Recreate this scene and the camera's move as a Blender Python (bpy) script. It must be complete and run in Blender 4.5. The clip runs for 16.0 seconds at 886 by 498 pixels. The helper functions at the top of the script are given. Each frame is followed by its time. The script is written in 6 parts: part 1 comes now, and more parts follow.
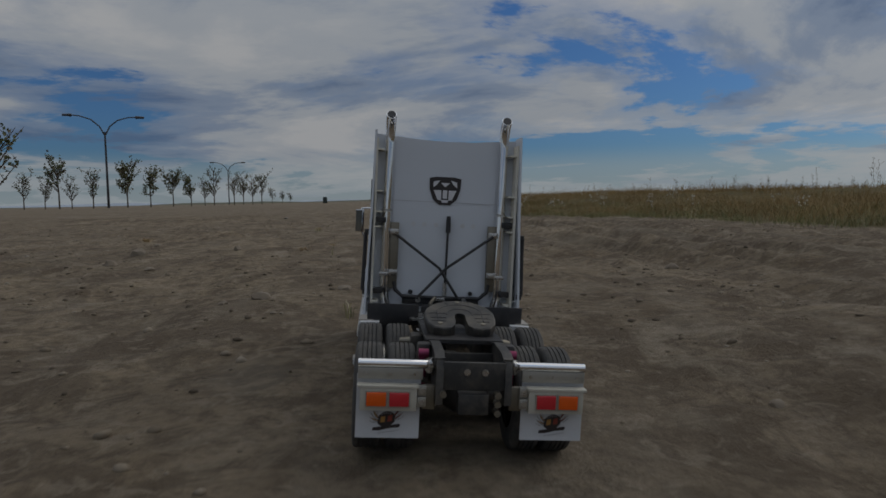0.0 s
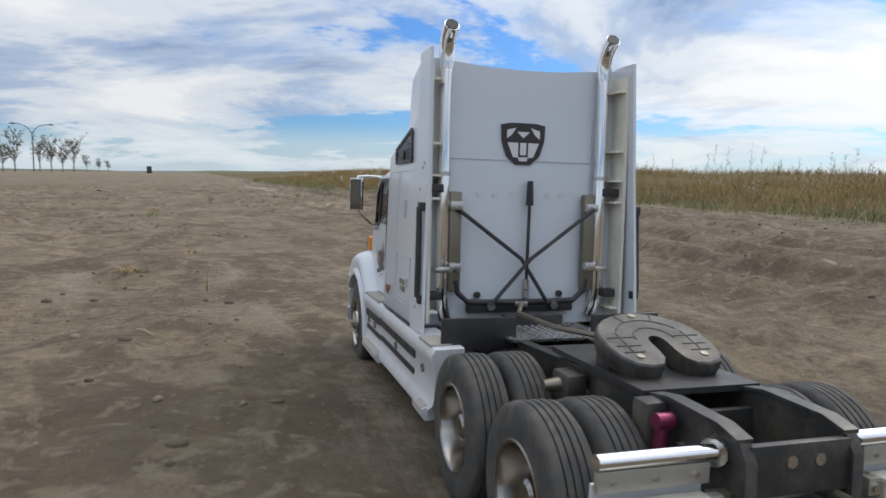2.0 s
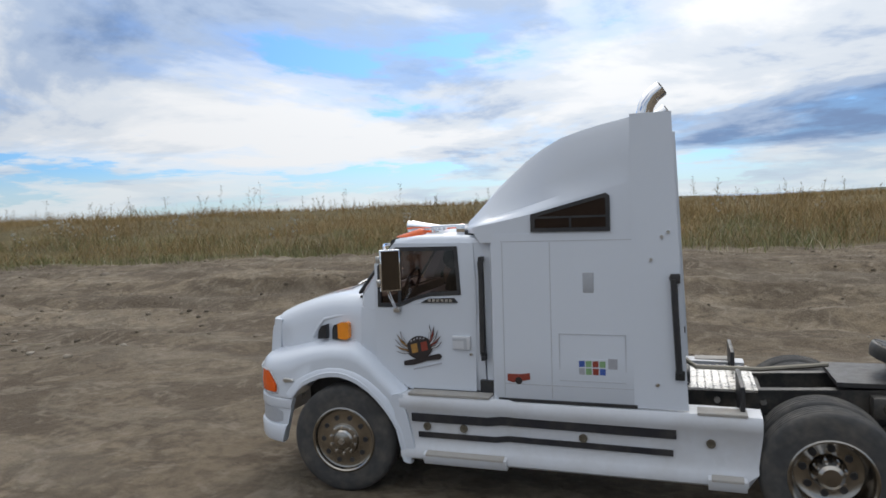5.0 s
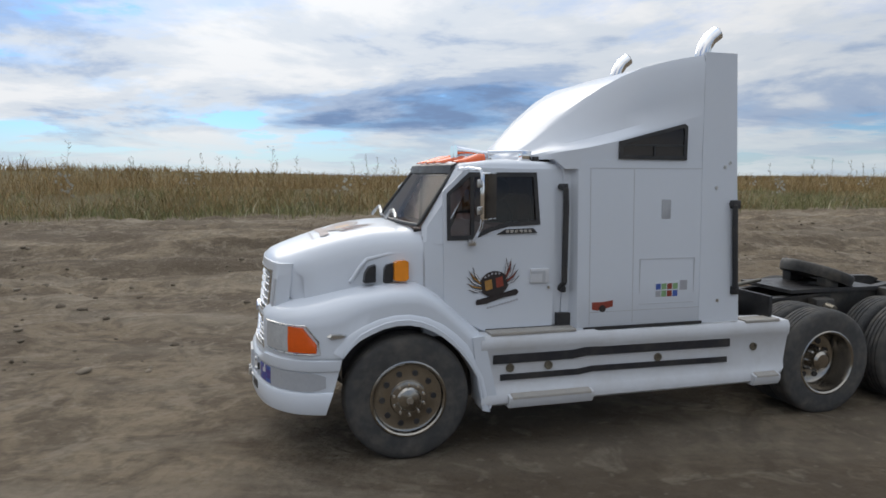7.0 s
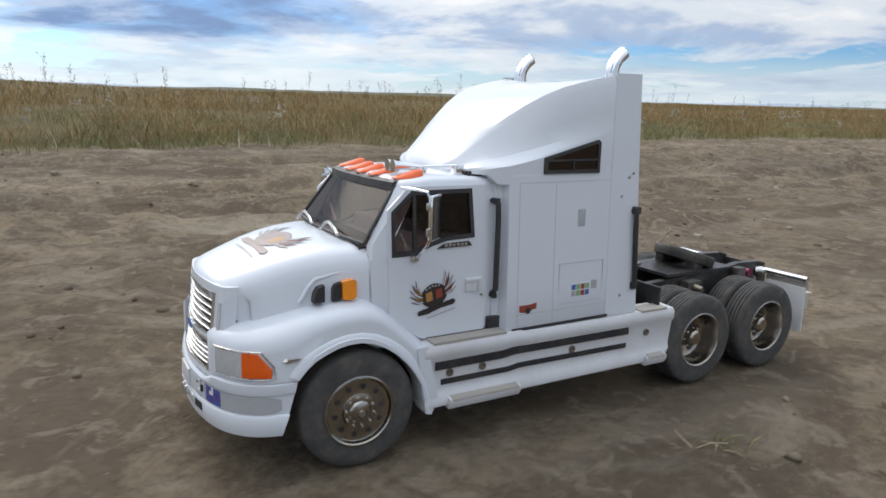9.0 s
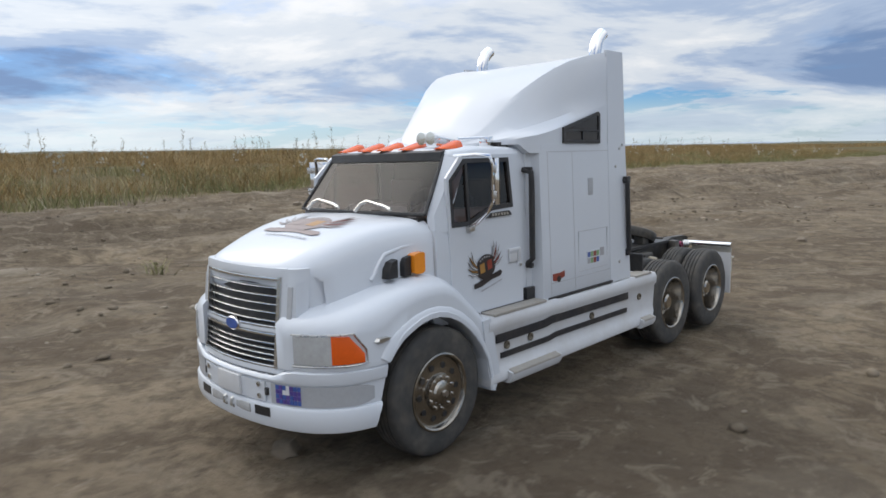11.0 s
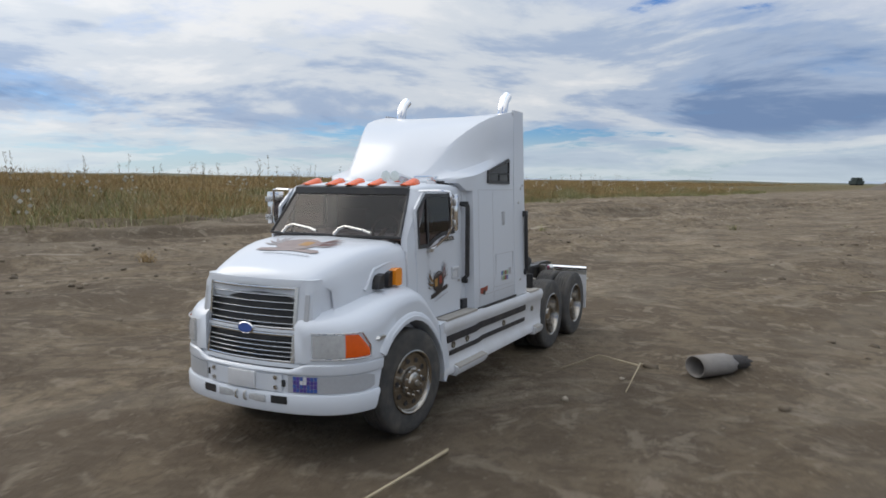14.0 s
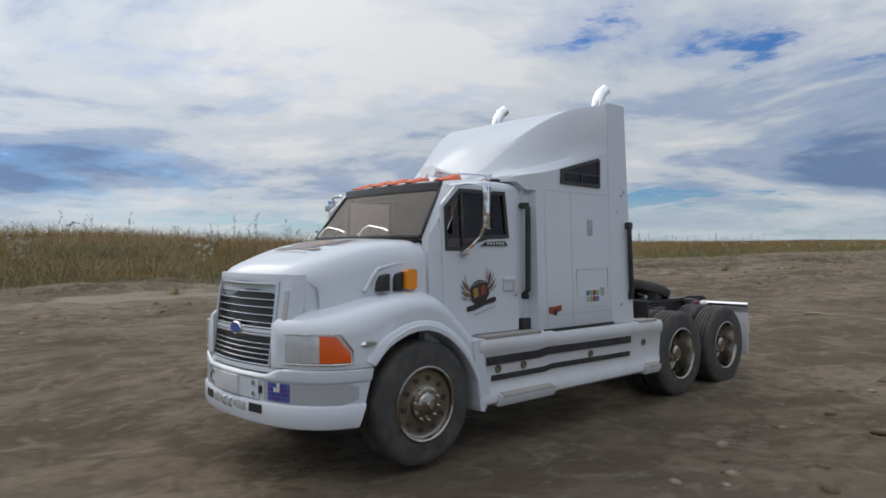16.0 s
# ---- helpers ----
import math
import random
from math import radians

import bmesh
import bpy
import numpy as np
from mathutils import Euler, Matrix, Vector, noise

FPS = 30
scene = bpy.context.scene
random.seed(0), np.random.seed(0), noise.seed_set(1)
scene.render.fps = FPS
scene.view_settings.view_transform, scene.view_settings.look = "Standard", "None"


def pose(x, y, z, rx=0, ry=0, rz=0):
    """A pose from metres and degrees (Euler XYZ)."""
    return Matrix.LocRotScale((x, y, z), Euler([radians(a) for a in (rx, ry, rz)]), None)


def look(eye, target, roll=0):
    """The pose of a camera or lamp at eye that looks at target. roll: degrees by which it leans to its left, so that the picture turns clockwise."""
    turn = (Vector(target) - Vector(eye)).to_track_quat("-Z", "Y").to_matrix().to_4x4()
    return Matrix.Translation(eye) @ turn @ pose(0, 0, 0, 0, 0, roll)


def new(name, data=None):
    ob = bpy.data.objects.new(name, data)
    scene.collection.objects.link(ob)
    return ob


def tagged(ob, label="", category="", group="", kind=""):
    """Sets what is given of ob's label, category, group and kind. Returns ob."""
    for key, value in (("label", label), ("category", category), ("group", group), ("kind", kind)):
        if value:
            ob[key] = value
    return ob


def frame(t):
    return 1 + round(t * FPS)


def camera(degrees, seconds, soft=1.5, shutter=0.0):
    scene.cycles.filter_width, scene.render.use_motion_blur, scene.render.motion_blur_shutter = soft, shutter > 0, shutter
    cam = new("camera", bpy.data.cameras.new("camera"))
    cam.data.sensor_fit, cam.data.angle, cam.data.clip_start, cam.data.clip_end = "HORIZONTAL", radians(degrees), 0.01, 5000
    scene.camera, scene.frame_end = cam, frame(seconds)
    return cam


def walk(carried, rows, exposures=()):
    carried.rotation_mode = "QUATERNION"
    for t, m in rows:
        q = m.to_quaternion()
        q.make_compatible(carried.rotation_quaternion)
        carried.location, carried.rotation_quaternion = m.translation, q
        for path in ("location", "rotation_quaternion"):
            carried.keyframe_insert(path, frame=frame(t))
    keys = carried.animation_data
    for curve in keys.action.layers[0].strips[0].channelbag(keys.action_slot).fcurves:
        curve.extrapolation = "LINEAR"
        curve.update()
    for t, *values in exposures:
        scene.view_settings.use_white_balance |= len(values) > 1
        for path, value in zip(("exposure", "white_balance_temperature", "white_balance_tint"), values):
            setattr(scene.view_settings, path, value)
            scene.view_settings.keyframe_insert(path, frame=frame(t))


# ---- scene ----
# The camera, carried low beside the model truck
CAM_ROWS = [
    (0, -0.0607, -0.9752, 0.203, 85.917, 1.132, -5.504),
    (0.5, -0.0411, -0.5498, 0.2147, 85.25, 0.037, -5.358),
    (1, -0.0821, -0.1943, 0.1603, 84.558, 0.665, -5.37),
    (1.5, -0.1243, 0.1687, 0.1794, 84.663, 0.401, -9.534),
    (2, -0.2205, 0.4689, 0.1896, 83.899, -0.604, -18.742),
    (2.5, -0.3185, 0.8133, 0.2048, 83.803, -1.05, -27.034),
    (3, -0.3871, 1.2673, 0.2112, 83.58, -0.196, -34.302),
    (3.5, -0.4323, 1.6872, 0.2351, 83.698, 0.085, -40.858),
    (3.7, -0.4499, 1.854, 0.2365, 84.841, -0.046, -43.437),
    (5.8, -0.5648, 3.4822, 0.1979, 84.82, 2.1, -78.494),
    (6, -0.6016, 3.6168, 0.1949, 84.466, 1.303, -82.904),
    (6.5, -0.6211, 3.893, 0.1876, 84.005, 0.084, -92.371),
    (7, -0.6674, 4.0923, 0.1839, 84.062, -0.121, -93.667),
    (7.5, -0.6923, 4.2795, 0.1654, 84.01, -0.836, -95.726),
    (8, -0.7486, 4.5092, 0.1899, 83.29, -1.396, -99.367),
    (8.5, -0.7996, 4.7989, 0.217, 78.784, -1.888, -106.079),
    (9, -0.8164, 5.1158, 0.252, 77.587, -1.721, -112.562),
    (9.2, -0.8233, 5.2465, 0.2454, 77.196, -2.266, -114.788),
    (11.3, -0.9358, 6.5398, 0.1947, 81.8125, 0.638, -127.329),
    (11.5, -0.9523, 6.671, 0.1989, 81.4784, -0.094, -128.789),
    (12, -1.0094, 6.9934, 0.1823, 82.022, -0.916, -130.165),
    (12.5, -1.1076, 7.2972, 0.1812, 84.881, -0.259, -129.614),
    (13, -1.1646, 7.5942, 0.1914, 83.579, -0.987, -128.333),
    (13.5, -1.2874, 7.9621, 0.1964, 85.4607, 0.065, -129.718),
    (14, -1.4729, 8.3388, 0.2007, 84.296, -0.713, -134.002),
    (14.5, -1.6139, 8.765, 0.1746, 87.9, -1.554, -135.998),
    (15, -1.6714, 9.2297, 0.1472, 87.636, -1.377, -134.609),
    (15.5, -1.7179, 9.602, 0.1362, 89.151, -0.515, -128.78),
    (16, -1.7421, 9.9909, 0.1485, 89.662, 0.368, -125.864),
]
# The truck: seconds, place and turn
TRUCK_ROWS = [
    (0, -0.0001, -0, -0.0021, -0.645, 3.966, -0.022),
    (0.5, -0.0025, 0.3306, 0.0043, 1.304, 1.679, 0.919),
    (1, -0.0016, 0.6029, -0.0024, -0.722, -1.118, 0.107),
    (1.5, -0.0002, 0.8947, 0.0029, 0.88, 0.318, -0.898),
    (2, 0.0059, 1.1557, -0.0049, -1.471, 1.207, -2.315),
    (2.5, 0.0188, 1.471, 0.0016, 0.469, 2.567, -2.989),
    (3, 0.0377, 1.8674, -0.0002, -0.055, 2.665, -2.901),
    (3.5, 0.0546, 2.2339, -0.0012, -0.376, 2.898, -2.81),
    (3.7, 0.0617, 2.3829, 0.0012, 0.353, 2.605, -2.892),
    (5.8, -0.043, 3.6249, 0.0009, 0.261, -0.894, 12.598),
    (6, -0.0623, 3.7131, -0.0005, -0.146, 0.701, 12.399),
    (6.5, -0.1059, 3.9125, -0.0001, -0.032, 0.682, 12.3),
    (7, -0.1467, 4.1041, 0, 0.01, -0.348, 12),
    (7.5, -0.1902, 4.3215, -0, -0.001, -0.273, 11.7),
    (8, -0.232, 4.5265, -0.0001, -0.026, -0.361, 11.4),
    (8.5, -0.2732, 4.7454, -0.0003, -0.076, -0.476, 9.3),
    (9, -0.3117, 5.0053, -0.0001, -0.038, 0.771, 6.8),
    (9.2, -0.3244, 5.111, 0.0003, 0.086, 0.51, 6.7),
    (11.3, -0.5207, 6.304, 0.0005, -0.2521, 1.0814, 11.6923),
    (11.5, -0.5458, 6.4264, -0.0012, -0.6761, 0.753, 11.6959),
    (12, -0.6089, 6.7414, -0.0023, -0.706, 1.733, 11.689),
    (12.5, -0.6741, 7.0495, -0.0008, -0.239, 1.778, 11.996),
    (13, -0.7546, 7.3601, -0.0012, -0.35, 2.415, 15.993),
    (13.5, -0.8727, 7.6689, 0.0007, -0.2676, 1.8648, 23.4846),
    (14, -0.997, 8.0137, 0.0013, 0.389, 0.508, 18.302),
    (14.5, -1.1016, 8.422, -0.0006, -0.166, 0.576, 10.799),
    (15, -1.173, 8.8613, -0.0006, -0.172, 0.818, 7.699),
    (15.5, -1.2292, 9.3021, 0.0013, 0.382, 0.748, 6.802),
    (16, -1.2808, 9.7435, 0.002, 0.598, 0.164, 6.501),
]
cam = camera(65.17, 16.0, soft=1.6, shutter=0.15)
walk(cam, [(r[0], pose(*r[1:])) for r in CAM_ROWS],
     exposures=[(0.0, -1.5), (0.1, -1.2), (0.3, -0.4), (0.5, 0.0), (3.5, 0.0), (6.0, -0.25), (7.5, -0.2), (9.0, 0.1), (11.5, 0.0), (12.5, -0.08), (13.5, -0.2), (14.0, -0.15), (15.0, -0.15), (16.0, -0.4)])

# ---- light: a bright broken overcast, the sun veiled over the grass field ----
SUN_AZ, SUN_EL = radians(72), radians(38)   # clockwise from +y, and height
world = bpy.data.worlds.new("sky")
scene.world = world
world.use_nodes = True
wt = world.node_tree
wt.nodes.clear()


def wn(kind, **kw):
    n = wt.nodes.new(kind)
    for k, v in kw.items():
        n.inputs[k].default_value = v
    return n


def wmath(op, a, b=None, clamp=False):
    n = wt.nodes.new("ShaderNodeMath")
    n.operation, n.use_clamp = op, clamp
    for i, v in enumerate((a, b)):
        if v is None:
            continue
        if isinstance(v, (int, float)):
            n.inputs[i].default_value = v
        else:
            wt.links.new(v, n.inputs[i])
    return n.outputs[0]


def wramp(v, stops):
    n = wt.nodes.new("ShaderNodeValToRGB")
    n.color_ramp.interpolation = "EASE"
    while len(n.color_ramp.elements) < len(stops):
        n.color_ramp.elements.new(0.5)
    for e, (p, c) in zip(n.color_ramp.elements, stops):
        e.position, e.color = p, (*c, 1)
    wt.links.new(v, n.inputs[0])
    return n.outputs[0]


def wmix(fac, a, b, mode="MIX"):
    n = wt.nodes.new("ShaderNodeMix")
    n.data_type, n.blend_type = "RGBA", mode
    for i, v in ((0, fac), (6, a), (7, b)):
        if isinstance(v, (int, float)):
            n.inputs[i].default_value = v
        elif isinstance(v, tuple):
            n.inputs[i].default_value = (*v, 1)
        else:
            wt.links.new(v, n.inputs[i])
    return n.outputs[2]


tc = wt.nodes.new("ShaderNodeTexCoord")
sep = wt.nodes.new("ShaderNodeSeparateXYZ")
wt.links.new(tc.outputs["Generated"], sep.inputs[0])
sx, sy, sz = sep.outputs
up = wmath("ADD", wmath("MAXIMUM", sz, 0.0), 0.13)
plane = wt.nodes.new("ShaderNodeCombineXYZ")
wt.links.new(wmath("DIVIDE", sx, up), plane.inputs[0])
wt.links.new(wmath("DIVIDE", sy, up), plane.inputs[1])


def wnoise(scale, detail, rough, shift, squash=(1, 1, 1), warp=0.0):
    m = wt.nodes.new("ShaderNodeMapping")
    m.inputs["Location"].default_value = shift
    m.inputs["Scale"].default_value = squash
    wt.links.new(plane.outputs[0], m.inputs[0])
    n = wn("ShaderNodeTexNoise", Scale=scale, Detail=detail, Roughness=rough, Distortion=warp)
    wt.links.new(m.outputs[0], n.inputs["Vector"])
    return n.outputs[0]


sky = wt.nodes.new("ShaderNodeTexSky")
sky.sky_type, sky.sun_disc = "NISHITA", False
sky.sun_elevation, sky.sun_rotation = SUN_EL, SUN_AZ
sky.air_density, sky.dust_density, sky.ozone_density = 1.0, 0.6, 1.6
blue = wmix(1.0, sky.outputs[0], (0.050, 0.086, 0.140), "MULTIPLY")
cover = wmath("ADD", wnoise(0.52, 9, 0.60, (3.1, 1.7, 0), (1, 1.0, 1), 0.4), wmath("MULTIPLY", wmath("SUBTRACT", wnoise(2.2, 7, 0.6, (8, 2, 3)), 0.5), 0.30))
toward = wmath("ADD", wmath("MULTIPLY", sx, math.sin(SUN_AZ) * math.cos(SUN_EL)), wmath("ADD", wmath("MULTIPLY", sy, math.cos(SUN_AZ) * math.cos(SUN_EL)), wmath("MULTIPLY", sz, math.sin(SUN_EL))))
glow = wmath("POWER", wmath("MAXIMUM", toward, 0.0), 2.0)
# thicker cover overhead and towards the veiled sun
bias = wmath("ADD", wmath("MULTIPLY", sx, -0.06), wmath("ADD", wmath("MULTIPLY", glow, 0.12), 0.06))
bias = wmath("ADD", bias, wmath("MULTIPLY", wmath("SUBTRACT", sz, 0.42), 0.16))
# clearer ahead of the drive, closed behind it
bias = wmath("SUBTRACT", bias, wmath("MULTIPLY", sy, 0.035))
cover = wmath("ADD", cover, bias)
mask = wramp(cover, [(0.41, (0, 0, 0)), (0.47, (0.75, 0.75, 0.75)), (0.56, (1, 1, 1))])
# the undersides of the deck darken low over the far horizon
low = wramp(sz, [(0.045, (0, 0, 0)), (0.085, (1, 1, 1)), (0.14, (0.85, 0.85, 0.85)), (0.24, (0, 0, 0))])
low = wmath("MULTIPLY", low, wmath("SUBTRACT", 0.07, wmath("MULTIPLY", sy, 0.06)))
body = wramp(wmath("SUBTRACT", wnoise(0.62, 8, 0.58, (5.2, 9.1, 2.0), (1, 1, 1), 0.4), wmath("SUBTRACT", low, wmath("ADD", wmath("MULTIPLY", glow, 0.10), wmath("MULTIPLY", sy, 0.015)))), [(0.32, (0.22, 0.33, 0.55)), (0.43, (0.46, 0.57, 0.76)), (0.51, (0.76, 0.82, 0.90)), (0.60, (0.95, 0.97, 1.0))])
cloud = wmix(mask, blue, body)
haze = wramp(sz, [(0.0, (1, 1, 1)), (0.035, (0.7, 0.7, 0.7)), (0.075, (0, 0, 0))])
cloud = wmix(wmath("MULTIPLY", haze, 0.72), cloud, (0.76, 0.87, 0.93))
# a cloud deck is brighter overhead than near the horizon
lift = wmath("ADD", wmath("MULTIPLY", wmath("MULTIPLY", sz, sz), 1.2), 0.9)
# and round the veiled sun
lift = wmath("ADD", lift, wmath("MULTIPLY", wmath("POWER", wmath("MAXIMUM", toward, 0.0), 4.0), 0.45))
bright = wt.nodes.new("ShaderNodeVectorMath")
bright.operation = "SCALE"
wt.links.new(cloud, bright.inputs[0])
wt.links.new(lift, bright.inputs["Scale"])
cloud = bright.outputs[0]
bg = wt.nodes.new("ShaderNodeBackground")
wt.links.new(cloud, bg.inputs[0])
bg.inputs[1].default_value = 0.95
wo = wt.nodes.new("ShaderNodeOutputWorld")
wt.links.new(bg.outputs[0], wo.inputs[0])

sun = new("sun", bpy.data.lights.new("sun", "SUN"))
sun.data.energy, sun.data.angle, sun.data.color = 1.3, radians(42), (1.0, 0.93, 0.84)
sun_dir = Vector((math.sin(SUN_AZ) * math.cos(SUN_EL), math.cos(SUN_AZ) * math.cos(SUN_EL), math.sin(SUN_EL)))
sun.matrix_world = look(sun_dir * 40, (0, 0, 0))

# ---- materials ----
def material(name, color, rough=0.5, metal=0.0, vary=0.12, scale=40.0, bump=0.0, bump_scale=200.0, dust=0.0, coat=0.0, other=None, spots=0.0):
    """A surface with broad stains, fine grain, relief and, where asked, dust that gathers in blotches."""
    m = bpy.data.materials.new(name)
    m.use_nodes = True
    nt = m.node_tree
    b = nt.nodes["Principled BSDF"]
    tcn = nt.nodes.new("ShaderNodeTexCoord")

    def tex(s, d=5, r=0.6):
        n = nt.nodes.new("ShaderNodeTexNoise")
        n.inputs["Scale"].default_value, n.inputs["Detail"].default_value, n.inputs["Roughness"].default_value = s, d, r
        nt.links.new(tcn.outputs["Object"], n.inputs["Vector"])
        return n.outputs[0]

    def ramp(v, p0, p1, c0, c1):
        n = nt.nodes.new("ShaderNodeValToRGB")
        n.color_ramp.elements[0].position, n.color_ramp.elements[1].position = p0, p1
        n.color_ramp.elements[0].color, n.color_ramp.elements[1].color = (*c0, 1), (*c1, 1)
        nt.links.new(v, n.inputs[0])
        return n.outputs[0]

    def mix(f, a, c):
        n = nt.nodes.new("ShaderNodeMix")
        n.data_type = "RGBA"
        nt.links.new(f, n.inputs[0])
        nt.links.new(a, n.inputs[6])
        if isinstance(c, tuple):
            n.inputs[7].default_value = (*c, 1)
        else:
            nt.links.new(c, n.inputs[7])
        return n.outputs[2]

    lo = tuple(v * (1 - vary) for v in color)
    hi = tuple(min(1, v * (1 + vary)) for v in color)
    col = ramp(tex(scale), 0.3, 0.7, lo, other or hi)
    fine = ramp(tex(scale * 9, 3), 0.35, 0.65, tuple(v * (1 - min(0.07, vary)) for v in color), tuple(min(1, v * (1 + min(0.07, vary))) for v in color))
    half = ramp(tex(scale * 3), 0.4, 0.6, (0.3,) * 3, (0.7,) * 3)
    col = mix(half, col, fine)
    if dust:
        col = mix(ramp(tex(scale * 0.8, 8, 0.7), 0.45, 0.75, (0, 0, 0), (dust,) * 3), col, (0.33, 0.28, 0.21))
    if spots:
        col = mix(ramp(tex(scale * 6, 2), 0.66, 0.72, (0, 0, 0), (spots,) * 3), col, (0.30, 0.26, 0.20))
    nt.links.new(col, b.inputs["Base Color"])
    spread = 0.22 if vary > 0.02 else 0.04
    rr = ramp(tex(scale * 2), 0.3, 0.7, (max(0.02, rough * (1 - spread)),) * 3, (min(1, rough * (1 + spread)),) * 3)
    nt.links.new(rr, b.inputs["Roughness"])
    b.inputs["Metallic"].default_value = metal
    b.inputs["Coat Weight"].default_value, b.inputs["Coat Roughness"].default_value = coat, 0.12
    if bump:
        bn = nt.nodes.new("ShaderNodeBump")
        bn.inputs["Strength"].default_value, bn.inputs["Distance"].default_value = bump, 0.001
        nt.links.new(tex(bump_scale, 6), bn.inputs["Height"])
        nt.links.new(bn.outputs[0], b.inputs["Normal"])
    return m


def tinted_glass(name, tint, mirror=0.035, most=0.42, gloss=0.03):
    """A thin tinted pane: part of the light goes straight through, the rest mirrors off it."""
    m = bpy.data.materials.new(name)
    m.use_nodes = True
    nt = m.node_tree
    nt.nodes.clear()
    out = nt.nodes.new("ShaderNodeOutputMaterial")
    tr = nt.nodes.new("ShaderNodeBsdfTransparent")
    tr.inputs[0].default_value = (*tint, 1)
    gl = nt.nodes.new("ShaderNodeBsdfGlossy")
    gl.inputs["Color"].default_value, gl.inputs["Roughness"].default_value = (1, 1, 1, 1), gloss
    lw = nt.nodes.new("ShaderNodeLayerWeight")
    lw.inputs[0].default_value = 0.5
    fr = nt.nodes.new("ShaderNodeMapRange")
    fr.inputs[3].default_value, fr.inputs[4].default_value = mirror, most
    pw = nt.nodes.new("ShaderNodeMath")
    pw.operation = "POWER"
    pw.inputs[1].default_value = 3.8
    nt.links.new(lw.outputs["Facing"], pw.inputs[0])
    nt.links.new(pw.outputs[0], fr.inputs[0])
    mx = nt.nodes.new("ShaderNodeMixShader")
    nt.links.new(fr.outputs[0], mx.inputs[0])
    nt.links.new(tr.outputs[0], mx.inputs[1])
    nt.links.new(gl.outputs[0], mx.inputs[2])
    nt.links.new(mx.outputs[0], out.inputs[0])
    return m


WHITE = material("white_painted_plastic", (0.575, 0.605, 0.65), 0.30, vary=0.006, scale=25, dust=0.0, coat=0.3)
WHITE_DUSTY = material("dusty_white_plastic", (0.57, 0.58, 0.60), 0.42, vary=0.03, scale=30, dust=0.25, coat=0.1)
CREAM = material("yellowed_white_plastic", (0.70, 0.67, 0.58), 0.45, vary=0.05, scale=30, dust=0.35)
SEAM = material("panel_seam", (0.42, 0.43, 0.45), 0.6, vary=0.1)
BLACK = material("black_plastic", (0.018, 0.018, 0.02), 0.45, vary=0.25, scale=60, dust=0.10, bump=0.2, bump_scale=900)
STRIPE = material("black_stripe", (0.014, 0.014, 0.018), 0.5, vary=0.2, scale=60, dust=0.12)
CHASSIS = material("black_painted_steel", (0.035, 0.034, 0.033), 0.5, metal=0.2, vary=0.3, scale=50, dust=0.35)
RUBBER = material("tyre_rubber", (0.046, 0.045, 0.044), 0.85, vary=0.15, scale=90, dust=0.22, bump=0.5, bump_scale=1500)
DIRTY_RUBBER = material("dusty_tread_rubber", (0.075, 0.072, 0.068), 0.9, vary=0.2, scale=70, dust=0.5, bump=0.5, bump_scale=1500)
CHROME = material("chrome", (0.83, 0.83, 0.84), 0.07, metal=1.0, vary=0.03, scale=80, dust=0.06)
SATIN = material("satin_plated_plastic", (0.62, 0.62, 0.62), 0.22, metal=0.95, vary=0.05, scale=90, dust=0.05)
STEEL = material("brushed_steel", (0.55, 0.54, 0.52), 0.28, metal=1.0, vary=0.1, scale=80, dust=0.12)
DULL = material("dull_bronze_metal", (0.22, 0.20, 0.16), 0.4, metal=0.8, vary=0.2, scale=60, dust=0.2)
RIM = material("polished_alloy", (0.36, 0.335, 0.30), 0.20, metal=1.0, vary=0.08, scale=90, dust=0.16)
GREY_PAD = material("grey_step_tread", (0.33, 0.31, 0.28), 0.7, vary=0.15, scale=120, dust=0.4, bump=0.6, bump_scale=700)
GREY_BAND = material("grey_painted_band", (0.36, 0.37, 0.39), 0.5, vary=0.06, scale=40, dust=0.15)
ORANGE = material("orange_lens", (0.70, 0.10, 0.008), 0.22, vary=0.12, scale=200, coat=0.15)
AMBER = material("amber_lens", (0.80, 0.26, 0.02), 0.15, vary=0.12, scale=200, coat=0.5)
RED = material("red_lens", (0.50, 0.02, 0.03), 0.18, vary=0.15, scale=200, coat=0.5)
CLEAR = material("clear_ribbed_lens", (0.52, 0.54, 0.56), 0.12, metal=0.3, vary=0.2, scale=250, coat=0.6)
TRIM = material("dusty_satin_trim", (0.40, 0.385, 0.345), 0.38, metal=0.6, vary=0.12, scale=60, dust=0.2)
LAMP_SHELL = material("beige_lamp_shell", (0.50, 0.475, 0.405), 0.4, metal=0.15, vary=0.06, scale=60, dust=0.25)
PINK = material("anodised_pink_metal", (0.22, 0.035, 0.085), 0.35, metal=0.6, vary=0.15)
# mirror glass with the dark reflected ground put into its base colour
MIRROR = material("ground_toned_mirror_glass", (0.10, 0.085, 0.07), 0.08, metal=0.9, vary=0.1)
INTERIOR = material("brown_interior_plastic", (0.10, 0.07, 0.055), 0.7, vary=0.2)
DOLL = material("dark_painted_figure", (0.03, 0.03, 0.035), 0.7, vary=0.2)
DECAL_DARK = material("dark_printed_film", (0.028, 0.022, 0.022), 0.35, vary=0.3, scale=300)
DECAL_RED = material("red_brown_printed_film", (0.24, 0.045, 0.028), 0.35, vary=0.35, scale=400)
DECAL_GOLD = material("gold_printed_film", (0.36, 0.19, 0.05), 0.35, vary=0.3, scale=400)
DECAL_GREY = material("grey_printed_film", (0.34, 0.34, 0.36), 0.4, vary=0.2, scale=300)
